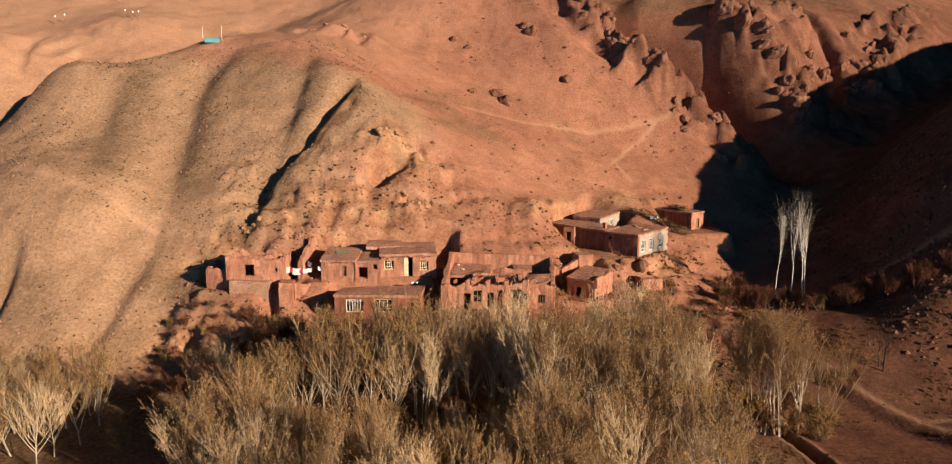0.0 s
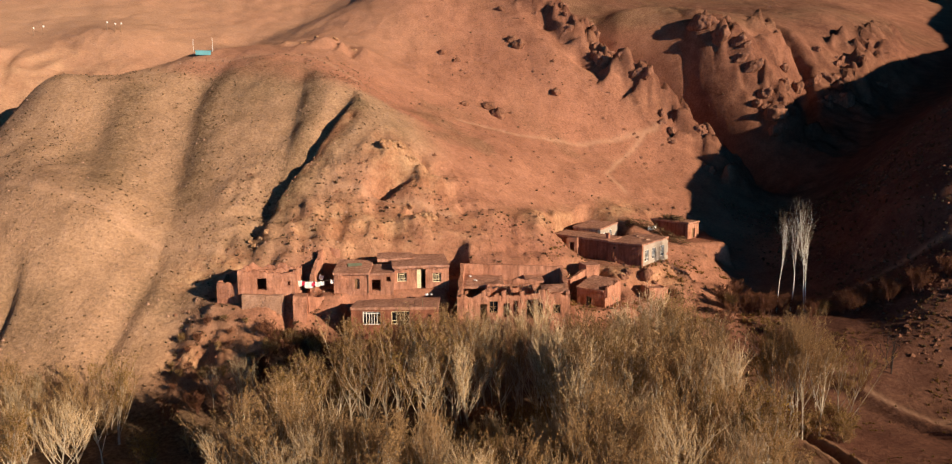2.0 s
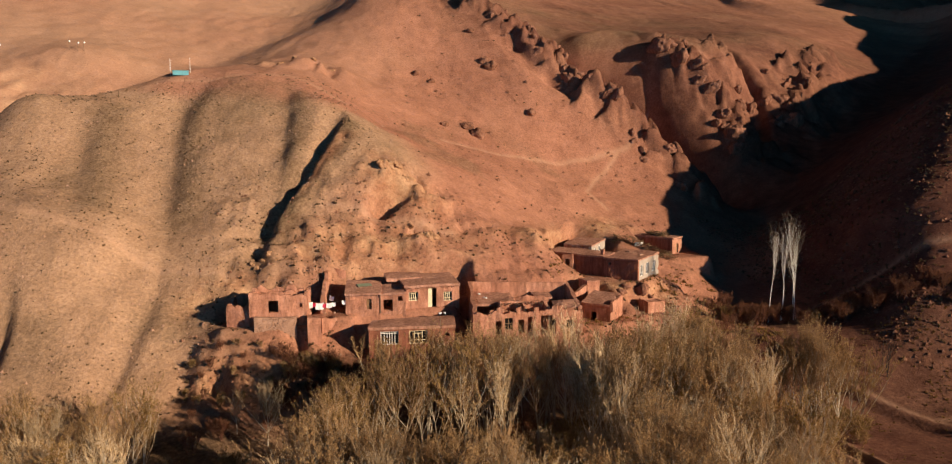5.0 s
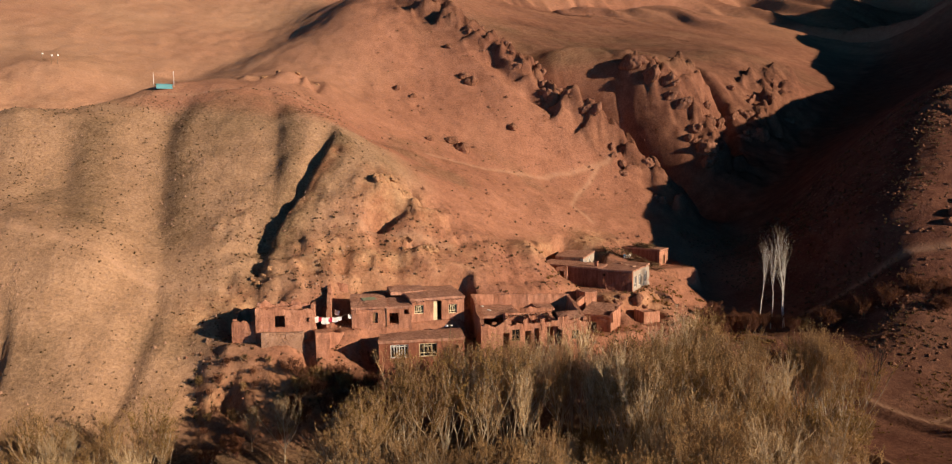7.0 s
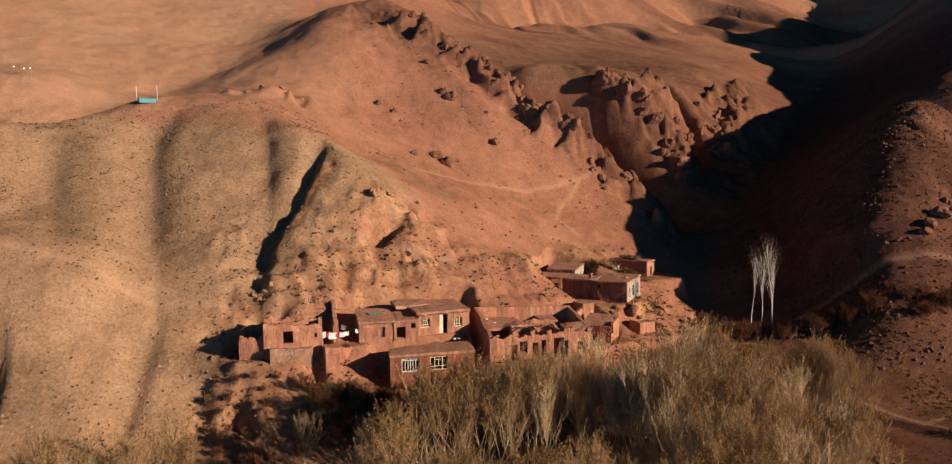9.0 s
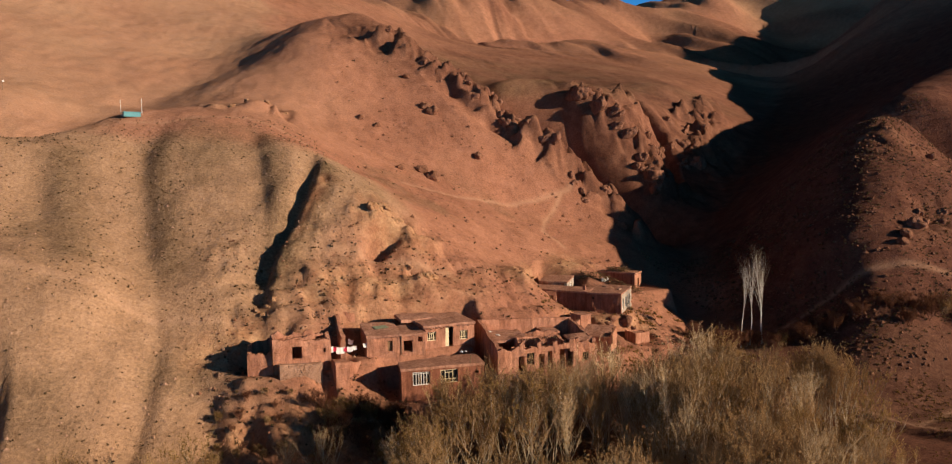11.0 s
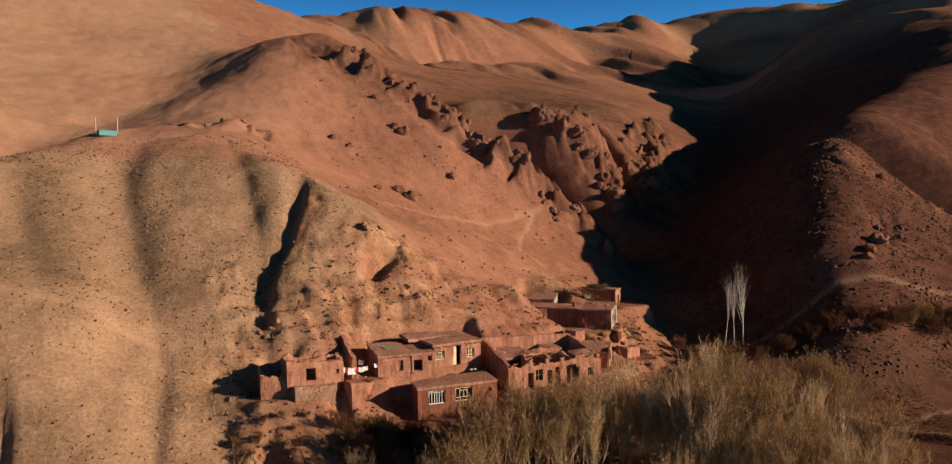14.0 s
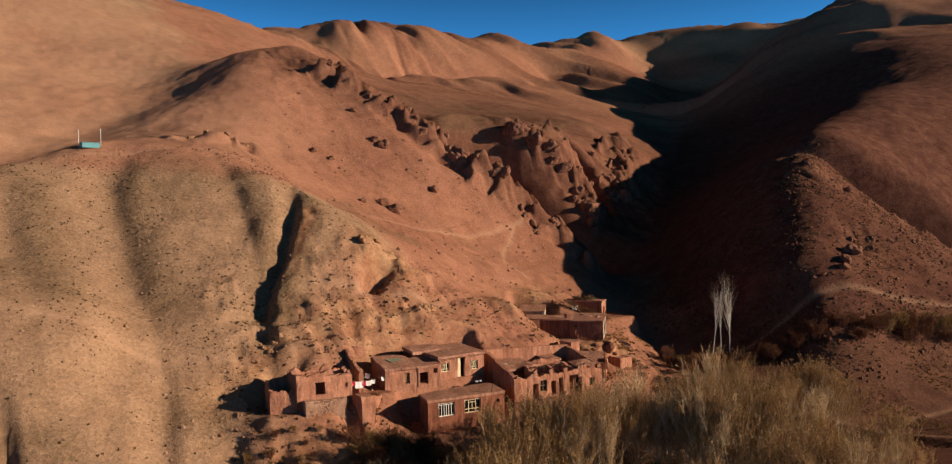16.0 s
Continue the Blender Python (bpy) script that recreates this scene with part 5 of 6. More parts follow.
def grow(seed, height, stems, limbs, spread, shoots, twigs, leaves, thick=1.0, low=0.15):
    """Wood, twigs and leaves of one bare or thinly leaved tree."""
    rng = random.Random(seed)
    wood, fine, leaf = ([], []), ([], []), ([], [])
    boughs = []
    for s in range(stems):
        a = rng.uniform(0, 6.28)
        lean = 0.0 if stems == 1 else rng.uniform(0.1, 0.32)
        start = Vector((math.cos(a), math.sin(a), 0)) * (0 if stems == 1 else rng.uniform(0.1, 0.5))
        run = height * rng.uniform(0.8, 0.95)
        pts = bend(rng, start - Vector((0, 0, 0.4)), Vector((math.cos(a) * lean, math.sin(a) * lean, 1)), run, 8, 0.08, 0.09)
        r = thick * 0.011 * height * rng.uniform(0.8, 1.1) / (1 if stems == 1 else 1.5)
        tube(wood, pts, [max(0.012, r * (1 - i / 8.6)) for i in range(9)], 6)
        boughs.append((pts, 0.5))
        for q in range(limbs):
            t = low + (0.86 - low) * (q + rng.random()) / limbs
            i = min(7, int(t * 8))
            p = pts[i].lerp(pts[i + 1], t * 8 - i)
            g = rng.uniform(0, 6.28)
            out = spread * rng.uniform(0.7, 1.25)
            d = Vector((math.cos(g) * out, math.sin(g) * out, 1)).normalized()
            run2 = height * (0.95 - t) * rng.uniform(0.6, 0.95) + 0.6
            lp = bend(rng, p, d, run2, 5, 0.14, 0.12)
            lr = max(0.026, r * (1 - t) * 0.6)
            tube(wood, lp, [max(0.011, lr * (1 - i2 / 6.2)) for i2 in range(6)], 5)
            boughs.append((lp, 0.2))
    ends = []
    for pts, first in boughs:
        k = len(pts) - 1
        run = sum((pts[i + 1] - pts[i]).length for i in range(k))
        for q in range(int(shoots * (0.5 + run / height))):
            t = first + (1 - first) * rng.random()
            i = min(k - 1, int(t * k))
            p = pts[i].lerp(pts[i + 1], t * k - i)
            axis = (pts[i + 1] - pts[i]).normalized()
            d = (axis + Vector((rng.gauss(0, 0.5), rng.gauss(0, 0.5), 0.26))).normalized()
            sp = bend(rng, p, d, height * rng.uniform(0.09, 0.2), 2, 0.14, 0.14)
            tube(fine, sp, [0.014, 0.010, 0.005], 3)
            for w in range(twigs):
                u = rng.uniform(0.1, 1)
                p2 = sp[0].lerp(sp[1], u * 2) if u < 0.5 else sp[1].lerp(sp[2], u * 2 - 1)
                d2 = ((sp[2] - sp[0]).normalized() + Vector((rng.gauss(0, 0.5), rng.gauss(0, 0.5), 0.15))).normalized()
                q2 = p2 + d2 * rng.uniform(0.25, 0.65)
                spike(fine, p2, q2, 0.009, rng)
                ends.append((p2, q2))
    for q in range(leaves):
        p, e = rng.choice(ends)
        c = p.lerp(e, rng.random()) + Vector((rng.uniform(-0.05, 0.05), rng.uniform(-0.05, 0.05), rng.uniform(-0.06, 0.04)))
        a = Vector((rng.gauss(0, 1), rng.gauss(0, 1), rng.gauss(0, 1))).normalized()
        b = a.orthogonal().normalized()
        s = rng.uniform(0.04, 0.078)
        k = len(leaf[0])
        leaf[0].extend([(c + a * s)[:], (c + b * s * 0.6)[:], (c - a * s)[:], (c - b * s * 0.6)[:]])
        leaf[1].append((k, k + 1, k + 2, k + 3))
    return wood, fine, leaf


def make_tree(name, seed, label, bark, twig, leafmat, **how):
    wood, fine, leaf = grow(seed, **how)
    e = thing(name, pose(0, 0, -60), label, "tree")
    part("trunk", wood, bark, e)
    part("crown", fine, twig, e)
    if leaf[0]:
        part("foliage", leaf, leafmat, e)
    return e


PALE = [make_tree("willow_tree", 11 + i, "bare pale-barked tree with upswept twigs in the grove", BARK_PALE, TWIG_PALE, LEAF_TAN,
                  height=9.0, stems=1 + (i % 2) * 2, limbs=(16, 7, 18, 8)[i], spread=(0.75, 0.65, 0.95, 0.75)[i], shoots=14, twigs=5, leaves=1300, low=0.22) for i in range(4)]
BROWN = [make_tree("poplar_tree", 31 + i, "thinly leaved tan-brown tree in the grove", BARK_PALE, TWIG_BROWN, LEAF_TAN,
                   height=9.0, stems=1 + (i % 2) * 3, limbs=(15, 6, 13, 6)[i], spread=(0.65, 0.55, 0.8, 0.65)[i], shoots=12, twigs=5, leaves=2400, low=0.22) for i in range(4)]
DUSKY = [make_tree("poplar_tree", 51 + i, "olive-brown tree with withered leaves in the grove", BARK_PALE, TWIG_BROWN, LEAF_OLIVE,
                   height=8.0, stems=2, limbs=8, spread=0.55, shoots=11, twigs=5, leaves=2500, low=0.1) for i in range(2)]
grove = []      # (kind, x, y, height)
rng = random.Random(77)


def plant(kind, x, y, h, wide=1.0):
    src = rng.choice(kind)
    base = 8.0 if kind is DUSKY else 9.0
    s = h / base
    t = copy_thing(src, pose(x, y, ground_z(x, y) - 0.05, rng.uniform(-3, 3), rng.uniform(-3, 3), rng.uniform(0, 360)) @ Matrix.Diagonal((s * wide, s * wide, s, 1)))
    t["group"] = "trees of the grove"
    return t


def clear(x, y, gap):
    if all(math.hypot(x - a, y - b) > gap for a, b in grove):
        grove.append((x, y))
        return True
    return False


# the main thicket: nearest rows, a hollow, and the row under the houses
for x0, x1, y0, y1, k, gap, hs in ((-15, 9, 35.5, 41.5, 24, 2.1, (7.0, 9.0)), (-16, 17, 42.0, 49.8, 44, 2.1, (6.6, 10.0)), (-15, 17.5, 50, 52.6, 18, 2.1, (5.6, 7.6)), (-13.5, 17.5, 59, 63.8, 36, 1.9, (8.8, 11.6)), (3.5, 17.5, 53, 58.5, 22, 1.9, (9.0, 11.2)), (6, 18, 63, 67, 9, 2.0, (5.0, 7.0))):
    made = tries = 0
    while made < k and tries < 2000:
        tries += 1
        x, y = rng.uniform(x0, x1), rng.uniform(y0, y1)
        if clear(x, y, gap):
            made += 1
            tall = rng.uniform(*hs)
            if -10 < x < 3.5 and 46 < y < 54:      # younger trees before the hollow
                tall = min(tall, rng.uniform(5.2, 6.4))
            plant(rng.choice((PALE, PALE, BROWN, BROWN, BROWN, DUSKY)), x, y, tall, rng.uniform(0.8, 1.05))
# the paler grove at the foot of the buff slope
for k, y0, y1, gap, hs in ((30, 56, 64, 2.1, (6.0, 7.8)), (16, 48, 55.5, 2.3, (7.0, 8.4))):
    made = tries = 0
    while made < k and tries < 2000:
        tries += 1
        x, y = rng.uniform(-57, -33), rng.uniform(y0, y1)
        if clear(x, y, gap):
            made += 1
            plant(rng.choice((PALE, BROWN, BROWN, DUSKY)), x, y, rng.uniform(*hs), rng.uniform(0.95, 1.25))
for x, y, h in ((-23.6, 65, 6.2), (-19.5, 47, 8.6), (-20.0, 56.5, 7.6), (-18, 60.5, 7.2), (-26.5, 66.5, 4.0)):
    plant(PALE, x, y, h)
for x, y, h in ((-17.5, 45.5, 9.2), (-20.0, 49.5, 9.0), (-17, 51.5, 9.0), (-18.6, 54, 9.0), (-16.8, 57, 9.0), (-15, 60.2, 8.8)):
    plant(rng.choice((BROWN, BROWN, DUSKY)), x, y, h, 1.1)
# the clump beside the field
for x, y, h in ((23.6, 58.6, 10.2), (25.2, 58.0, 10.6), (26.8, 58.4, 10.0), (24.4, 60.6, 10.6), (27.6, 60.4, 9.6), (26.0, 62.2, 10.0), (29.4, 60.0, 8.4), (22.4, 60.6, 9.4)):
    plant(rng.choice((DUSKY, BROWN)), x, y, h, 0.9)
for src in PALE + BROWN + DUSKY:
    for o in (*src.children_recursive, src):
        bpy.data.objects.remove(o)


def poplar(seed, x, y, h, lean):
    wood, fine, leaf = grow(seed, height=h, stems=1, limbs=18, spread=0.2, shoots=4, twigs=3, leaves=0, thick=0.6, low=0.45)
    e = thing("poplar_tree", pose(x, y, ground_z(x, y) - 0.1, 0, lean, 30 * seed), "tall bare white-barked poplar by the stream", "tree", "tall poplars")
    part("trunk", wood, BARK_WHITE, e)
    part("crown", fine, TWIG_GREY, e)


BARK_WHITE = plain("white_bark", (0.72, 0.68, 0.60), 0.8, 0.2, 6, 0.2)
TWIG_GREY = plain("grey_twigs", (0.27, 0.225, 0.17), 0.9, 0.15, 2, 0.2)
poplar(3, 35.0, 84.8, 13.0, -1.0)
poplar(4, 37.0, 85.4, 14.0, 0.5)
poplar(5, 38.3, 84.6, 14.2, 0.0)
poplar(6, 38.7, 84.8, 11.2, 9.0)

wood, fine, leaf = grow(90, height=4.6, stems=3, limbs=4, spread=1.1, shoots=4, twigs=3, leaves=0, thick=2.4, low=0.2)
dead = thing("dead_tree", pose(39.4, 68.6, ground_z(39.4, 68.6)), "black leafless fruit tree on the field bank", "tree")
part("trunk", wood, BARK_DARK, dead)
part("crown", fine, BARK_DARK, dead)


# ---- bushes and scrub ----
def bush(name, seed, twig, leafmat, leaves, label):
    wood, fine, leaf = grow(seed, height=2.4, stems=5, limbs=3, spread=0.9, shoots=6, twigs=6, leaves=leaves, thick=1.0, low=0.05)
    e = thing(name, pose(0, 0, -60), label, "bush")
    part("wood", wood, twig, e)
    part("crown", fine, twig, e)
    part("foliage", leaf, leafmat, e)
    return e


RUST = bush("bush", 201, TWIG_RED, LEAF_RUST, 900, "rusty-brown bush by the stream bed")
OLIVE = bush("bush", 202, TWIG_BROWN, LEAF_OLIVE, 1200, "olive-brown bush with withered leaves")
GOLD = bush("bush", 203, TWIG_BROWN, LEAF_GOLD, 900, "golden-yellow autumn bush among the trees")


def set_bush(src, x, y, s):
    t = copy_thing(src, pose(x, y, ground_z(x, y) - 0.1, 0, 0, rng.uniform(0, 360)) @ Matrix.Diagonal((s * rng.uniform(0.9, 1.3), s * rng.uniform(0.9, 1.3), s, 1)))
    t["group"] = "bushes along the stream"


for k in range(64):      # hedge at the foot of the far slope
    f = k / 63
    x = 29 + 50 * f + rng.uniform(-0.8, 0.8)
    y = float(np.interp(x, [29, 38, 52, 80], [86.5, 82, 74.5, 67])) + rng.uniform(-1.6, 1.6)
    set_bush(RUST if rng.random() < 0.92 - 0.25 * f else OLIVE, x, y, rng.uniform(0.65, 1.2))
for x, y, s in ((26.5, 80, 0.9), (28.5, 82.5, 0.9), (31, 90, 1.0), (33, 92, 1.0), (24, 74, 0.8), (30, 71, 0.8), (33, 72.5, 0.6), (36, 67.5, 0.5), (35, 66.2, 0.45), (-30, 64.5, 0.9), (-28, 66, 0.9)):
    set_bush(RUST, x, y, s)
for x, y, s in ((16.5, 54.5, 1.3), (17.5, 51, 1.4), (29.8, 60.5, 0.9), (28.5, 57.8, 0.6), (-14, 66, 1.0), (-18, 68, 1.0), (-26, 60, 1.2), (-29, 58, 1.2)):
    set_bush(OLIVE, x, y, s)
for k in range(14):      # low growth round the clump
    set_bush(OLIVE if k % 2 else RUST, rng.uniform(22, 29.5), rng.uniform(57.5, 63), rng.uniform(0.8, 1.3))
for x, y, s in ((2.2, 48.6, 1.3), (15.5, 47.5, 1.1), (22.5, 59.8, 1.5)):
    set_bush(GOLD, x, y, s)
for k in range(10):      # undergrowth below the back row
    set_bush(RUST if k % 3 else OLIVE, rng.uniform(-14, 17), rng.uniform(55.5, 60), rng.uniform(0.9, 1.5))
for k in range(34):      # shrubs on the bank below the ruin
    set_bush(OLIVE if k % 3 else RUST, rng.uniform(-32.5, -18), rng.uniform(67.5, 76.5), rng.uniform(0.22, 0.5))
for k in range(34):      # dark thicket on the shaded bank under the yard
    set_bush(RUST if k % 4 else OLIVE, rng.uniform(-23.5, -14.8), rng.uniform(68.5, 74), rng.uniform(0.45, 0.85))
for src in (RUST, OLIVE, GOLD):
    for o in (*src.children_recursive, src):
        bpy.data.objects.remove(o)


def tufts(name, k, region, density, size, mat, label, seed):
    """Low dry cushions of scrub strewn over a slope."""
    r = np.random.RandomState(seed)
    x, y = r.uniform(region[0], region[1], k), r.uniform(region[2], region[3], k)
    keep = r.rand(k) < np.clip(density(x, y), 0, 1)
    x, y = x[keep], y[keep]
    z = height(x, y)
    n, blades = len(x), 9
    s = r.uniform(size[0], size[1], n) * r.uniform(0.7, 1.2, n)
    a = r.uniform(0, 6.28, (n, blades))
    tilt = r.uniform(0.2, 1.3, (n, blades))
    run = s[:, None] * r.uniform(0.6, 1.1, (n, blades))
    tip = np.stack([x[:, None] + np.cos(a) * np.sin(tilt) * run, y[:, None] + np.sin(a) * np.sin(tilt) * run, z[:, None] + np.cos(tilt) * run * 0.75], -1)
    w = s[:, None] * 0.34
    b0 = np.stack([x[:, None] - np.sin(a) * w + np.cos(a) * w * 0.5, y[:, None] + np.cos(a) * w + np.sin(a) * w * 0.5, z[:, None] - 0.05 + 0 * a], -1)
    b1 = np.stack([x[:, None] + np.sin(a) * w + np.cos(a) * w * 0.5, y[:, None] - np.cos(a) * w + np.sin(a) * w * 0.5, z[:, None] - 0.05 + 0 * a], -1)
    v = np.stack([b0, b1, tip], 2).reshape(-1, 3)
    me = bpy.data.meshes.new(name)
    me.from_pydata(v.tolist(), [], np.arange(len(v)).reshape(-1, 3).tolist())
    me.update()
    me.materials.append(mat)
    return tagged(new(name, me), label, "scrub", kind="stuff")


SCRUB = leaf_material("dry_scrub", (0.10, 0.07, 0.04), (0.21, 0.14, 0.075))
SCRUB_BROWN = leaf_material("brown_grass", (0.13, 0.075, 0.028), (0.25, 0.145, 0.05))
SCRUB_GOLD = leaf_material("straw_scrub", (0.24, 0.14, 0.05), (0.36, 0.22, 0.08))


def on_buff(x, y):
    return (0.25 + 0.75 * smooth(-0.2, 0.5, fbm(x, y, 12, 3, 91))) * smooth(-8, -16, x + 0.12 * (y - 92))


def on_right(x, y):
    return 0.3 + 0.7 * smooth(-0.3, 0.4, fbm(x, y, 9, 3, 92))


tufts("scrub", 7000, (-72, -6, 70, 128), on_buff, (0.10, 0.27), SCRUB, "low dark cushions of dry scrub on the buff hillside", 1)
tufts("scrub", 9500, (42, 112, 70, 125), on_right, (0.14, 0.42), SCRUB, "low dark cushions of dry scrub on the far slope", 2)
tufts("scrub", 2600, (-34, 30, 66, 96), lambda x, y: 0.15 + 0.85 * smooth(0.0, 0.5, fbm(x, y, 7, 3, 93)), (0.15, 0.45), SCRUB, "patchy dry scrub between the houses", 3)
tufts("dry_grass", 1500, (8, 34, 74, 100), lambda x, y: smooth(-0.1, 0.4, fbm(x, y, 6, 3, 94)), (0.2, 0.5), SCRUB_GOLD, "straw-coloured grass on the village slope", 4)
tufts("scrub", 1400, (-10, 60, 96, 175), lambda x, y: 0.1 + 0.6 * smooth(0.1, 0.6, fbm(x, y, 10, 3, 95)), (0.15, 0.4), SCRUB, "sparse scrub on the red scree", 5)


tufts("dry_grass", 9500, (19, 80, 46, 76), lambda x, y: smooth(-0.3, 0.5, fbm(x, y, 8, 3, 96)) * np.where((x > 27.5) & (x < 37 + (60 - y) * 0.6) & (y < 60), 0.1, 1.0), (0.12, 0.34), SCRUB_BROWN, "brown dry grass on the field terraces", 6)


# ---- loose rocks ----
def boulder(x, y, s, seed, label):
    bm = bmesh.new()
    bmesh.ops.create_icosphere(bm, subdivisions=3, radius=1)
    o = Vector((seed * 3.1, seed, 0))
    for v in bm.verts:
        k = 1 + 0.35 * noise.noise(v.co * 1.2 + o) + 0.16 * noise.noise(v.co * 3 + o)
        v.co = Vector((v.co.x * s * k, v.co.y * s * k * 0.8, v.co.z * s * k * 0.75))
    ob = part("boulder", bm, ROCK)
    ob.matrix_world = pose(x, y, ground_z(x, y) + 0.1 * s, 0, 0, 50 * seed)
    return tagged(ob, label, "rock", "rocks on the slopes")


ROCK = mud_material("red_rock", (0.20, 0.095, 0.06), (0.30, 0.15, 0.095))
for k, (x, y, s) in enumerate(((61, 82.5, 0.9), (62.5, 83.5, 1.1), (70, 88, 1.0), (5.2, 133.7, 1.6), (3.8, 135.4, 1.3), (17, 141.6, 1.1), (11.2, 154.6, 1.6), (10, 156, 1.2), (-0.5, 134, 0.8), (-4.5, 152.4, 0.9), (8.5, 166.2, 1.0), (6, 115.7, 0.4), (-1.5, 150, 0.8))):
    boulder(x, y, s, k, "weathered red boulder half sunk in the slope")


def rubble(name, k, region, density, size, mat, label, seed):
    """Small stones strewn over the ground."""
    r = np.random.RandomState(seed)
    x, y = r.uniform(region[0], region[1], k), r.uniform(region[2], region[3], k)
    keep = r.rand(k) < np.clip(density(x, y), 0, 1)
    x, y = x[keep], y[keep]
    z = height(x, y)
    n = len(x)
    s = size[0] + (size[1] - size[0]) * r.rand(n) ** 3
    shape = np.array([(1, 0, 0), (0.3, 0.95, 0.1), (-0.8, 0.6, 0), (-0.8, -0.6, 0.1), (0.3, -0.95, 0), (0.1, 0.1, 0.9)])
    v = shape[None] * s[:, None, None] * r.uniform(0.6, 1.3, (n, 6, 3)) + np.stack([x, y, z - 0.02], -1)[:, None, :]
    f = np.array([(0, 1, 5), (1, 2, 5), (2, 3, 5), (3, 4, 5), (4, 0, 5)])
    me = bpy.data.meshes.new(name)
    me.from_pydata(v.reshape(-1, 3).tolist(), [], (f[None] + 6 * np.arange(n)[:, None, None]).reshape(-1, 3).tolist())
    me.update()
    me.materials.append(mat)
    return tagged(new(name, me), label, "stones", kind="stuff")


rubble("stones", 5000, (-34, 30, 66, 100), lambda x, y: 0.3 + 0.6 * smooth(-0.2, 0.4, fbm(x, y, 8, 3, 101)), (0.06, 0.28), ROCK, "loose stones and rubble between the houses", 11)
rubble("stones", 10000, (42, 110, 68, 125), lambda x, y: 0.25 + 0.7 * smooth(-0.2, 0.4, fbm(x, y, 10, 3, 102)), (0.08, 0.42), ROCK, "loose weathered stones on the far slope", 12)
rubble("stones", 5000, (-70, -10, 72, 126), lambda x, y: 0.2 + 0.7 * smooth(-0.1, 0.5, fbm(x, y, 13, 3, 103)), (0.06, 0.25), STONE, "loose grey stones on the buff hillside", 13)
rubble("stones", 2500, (-10, 60, 100, 190), lambda x, y: 0.1 + 0.8 * smooth(0.0, 0.6, fbm(x, y, 12, 3, 104)), (0.1, 0.5), ROCK, "loose red stones on the scree", 14)


# ---- rock outcrops ----
OUTCROP = mud_material("maroon_rock", (0.21, 0.10, 0.066), (0.30, 0.15, 0.10))
OCHRE = mud_material("ochre_rock", (0.34, 0.18, 0.10), (0.44, 0.265, 0.15))


def crag_mesh(seed, mat):
    """A weathered buttress: a long lump with clefts, steeper towards its foot."""
    bm = bmesh.new()
    bmesh.ops.create_icosphere(bm, subdivisions=4, radius=1)
    o = Vector((seed * 7.3, seed * 1.9, seed * 4.1))
    for v in bm.verts:
        p = v.co.copy()
        k = 1 + 0.42 * noise.noise(p * 1.1 + o) - 0.3 * abs(noise.noise(p * 2.0 + o)) + 0.12 * noise.noise(p * 4.6 + o) + 0.06 * noise.noise(p * 10 + o)
        v.co = Vector((p.x * k * 0.95, p.y * k * 1.45, p.z * k * 0.9))
    me = bpy.data.meshes.new("rock_outcrop")
    bm.to_mesh(me)
    bm.free()
    for f in me.polygons:
        f.use_smooth = True
    me.materials.append(mat)
    return me


CRAG_MESHES = [crag_mesh(k, OUTCROP) for k in range(7)]
OCHRE_MESHES = [crag_mesh(20 + k, OCHRE) for k in range(3)]
rng = random.Random(404)


def outcrop(meshes, x, y, s, label, group, sink=0.6):
    ob = new("rock_outcrop", rng.choice(meshes))
    z = ground_z(x, y)
    ob.matrix_world = pose(x, y, z - sink * s, rng.uniform(-34, -18), rng.uniform(-12, 12), rng.uniform(-35, 35) + 17) @ Matrix.Diagonal((s * rng.uniform(0.8, 1.25), s * rng.uniform(0.8, 1.25), s * rng.uniform(0.8, 1.2), 1))
    tagged(ob, label, "rock", group)


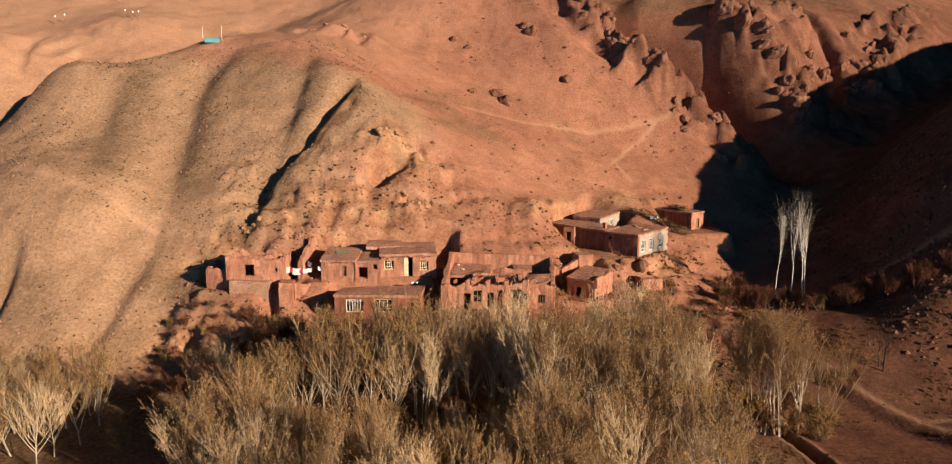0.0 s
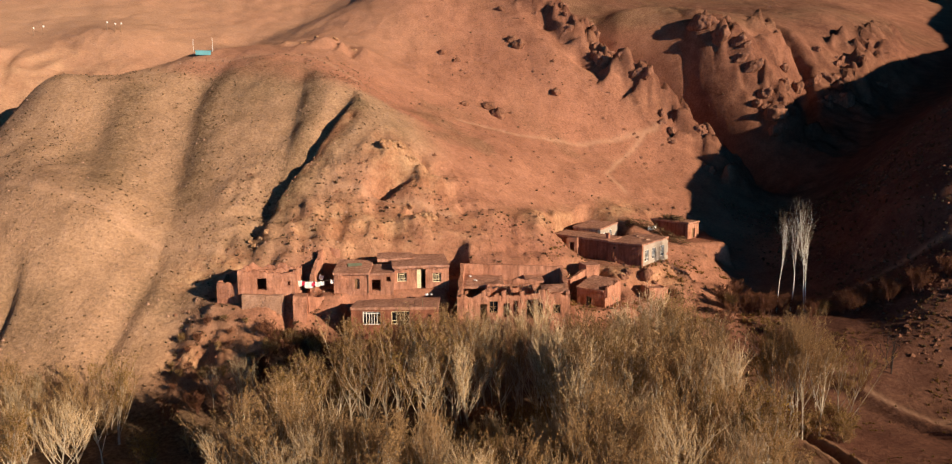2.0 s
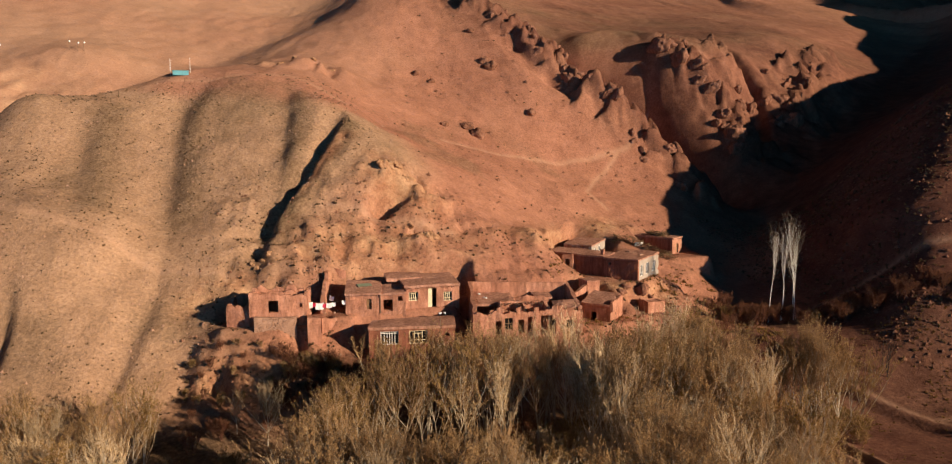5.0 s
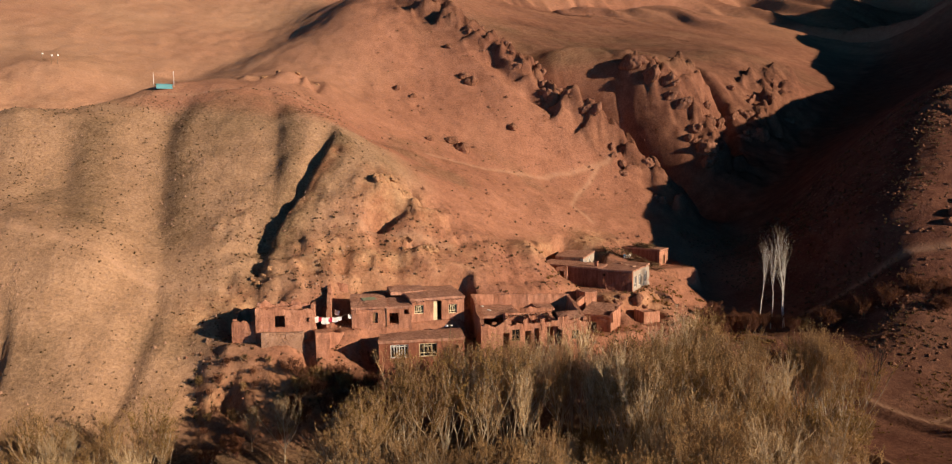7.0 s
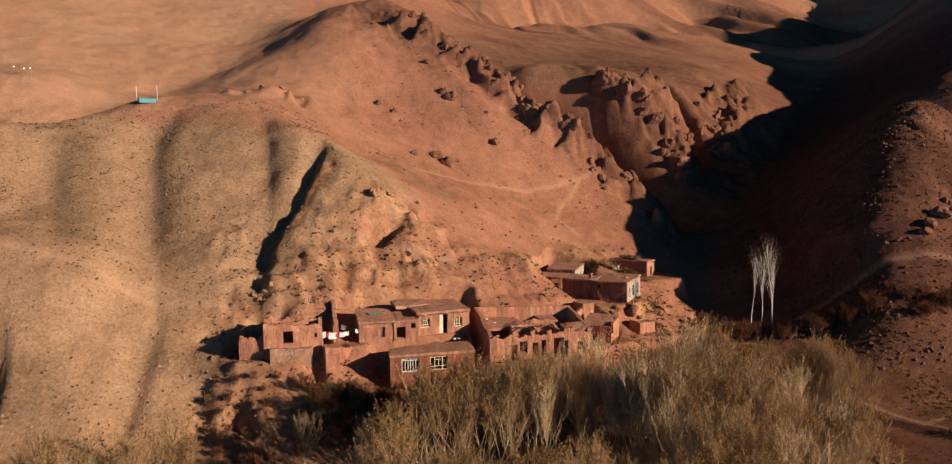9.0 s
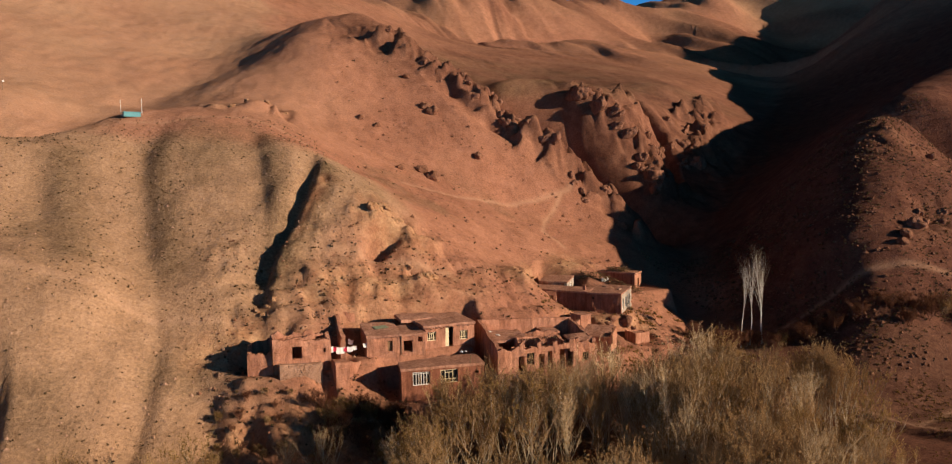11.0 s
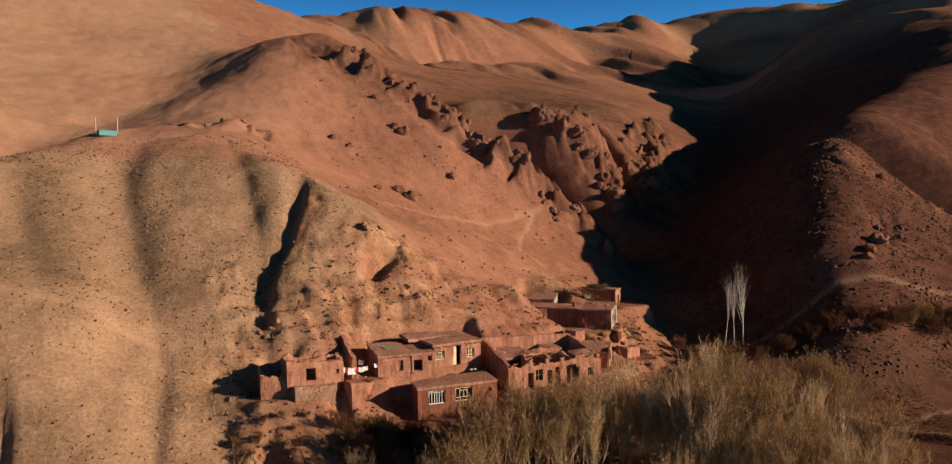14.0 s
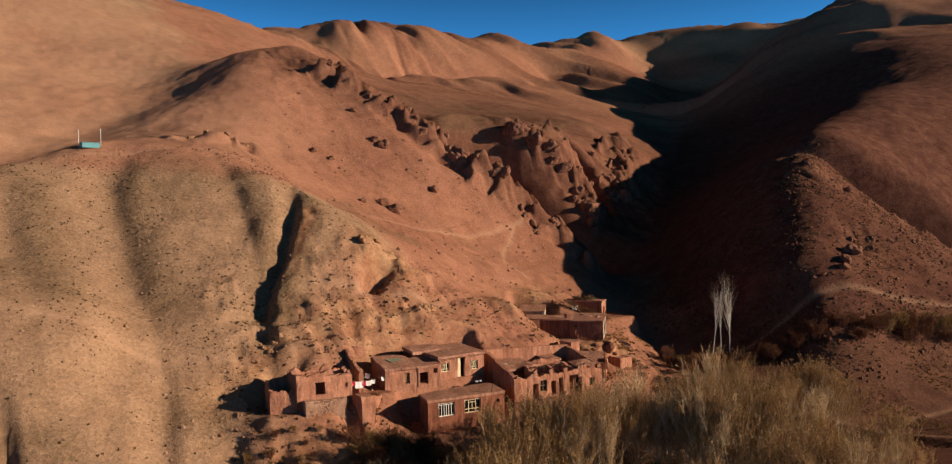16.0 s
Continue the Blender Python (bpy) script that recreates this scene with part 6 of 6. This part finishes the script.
def strew(line, k, across, size, meshes, label, group, sink=0.6):
    pts = [Vector(p) for p in line]
    runs = [(q - p).length for p, q in zip(pts[:-1], pts[1:])]
    for i in range(k):
        t = sum(runs) * (i + rng.random()) / k
        j = 0
        while t > runs[j]:
            t -= runs[j]
            j += 1
        d = (pts[j + 1] - pts[j]).normalized()
        p = pts[j] + d * t + Vector((-d.y, d.x)) * rng.uniform(*across)
        outcrop(meshes, p.x, p.y, rng.uniform(*size) * (0.6 + 0.7 * rng.random() ** 2), label, group, sink)


RIDGE_LABEL = "weathered maroon rock buttress on the ridge"
strew([(4, 188), (16, 173.5), (25.5, 159.5)], 18, (-5, 4.5), (0.7, 1.6), CRAG_MESHES, RIDGE_LABEL, "crags on the ridge", 0.92)
strew([(25.5, 159.5), (36, 148), (48, 139)], 30, (-8, 7), (1.1, 2.4), CRAG_MESHES, RIDGE_LABEL, "crags on the ridge", 0.92)
strew([(56, 180), (65, 172), (71, 158)], 18, (-6, 6), (1.1, 2.5), CRAG_MESHES, "maroon rock face above the side gully", "crags on the ridge", 0.9)
strew([(68, 157), (80, 175), (92, 184), (106, 192)], 26, (-6, 9), (1.2, 2.8), CRAG_MESHES, "maroon rock face above the side gully", "crags on the ridge", 0.95)
strew([(83, 108), (95, 101), (108, 92)], 9, (-2, 2.5), (0.5, 1.1), CRAG_MESHES, "jagged red rock on the far hill's crest", "crags on the far hill")
strew([(64, 84), (74, 88.5)], 9, (-1.5, 1.5), (0.5, 1.2), CRAG_MESHES, "dark rock rib on the far slope", "crags on the far hill")
strew([(-13.5, 99.4), (-10.5, 100.6), (-7.2, 99.0)], 5, (-0.5, 0.6), (0.6, 1.0), OCHRE_MESHES, "ochre rock round the cave mouth", "rocks round the cave", 0.85)
strew([(-11, 92.5), (-6, 92.5)], 6, (-0.8, 0.8), (0.5, 1.0), OCHRE_MESHES, "ochre rock ledge above the houses", "rocks round the cave")
strew([(-30, 137.5), (-20, 137.2)], 8, (-1.2, 1.2), (0.5, 1.1), OCHRE_MESHES, "ochre rock of an old cutting", "rocks of the cutting")
strew([(-28.5, 88.5), (-25, 88)], 5, (-0.6, 0.6), (0.5, 1.0), OCHRE_MESHES, "ochre rock at the gully's foot", "rocks round the cave", 0.95)

strew([(16.5, 89.6), (19, 89.6), (22.5, 90.4)], 9, (-0.6, 0.8), (0.6, 1.1), CRAG_MESHES, "dark rock in the bank below the long house", "rocks below the houses", 0.7)
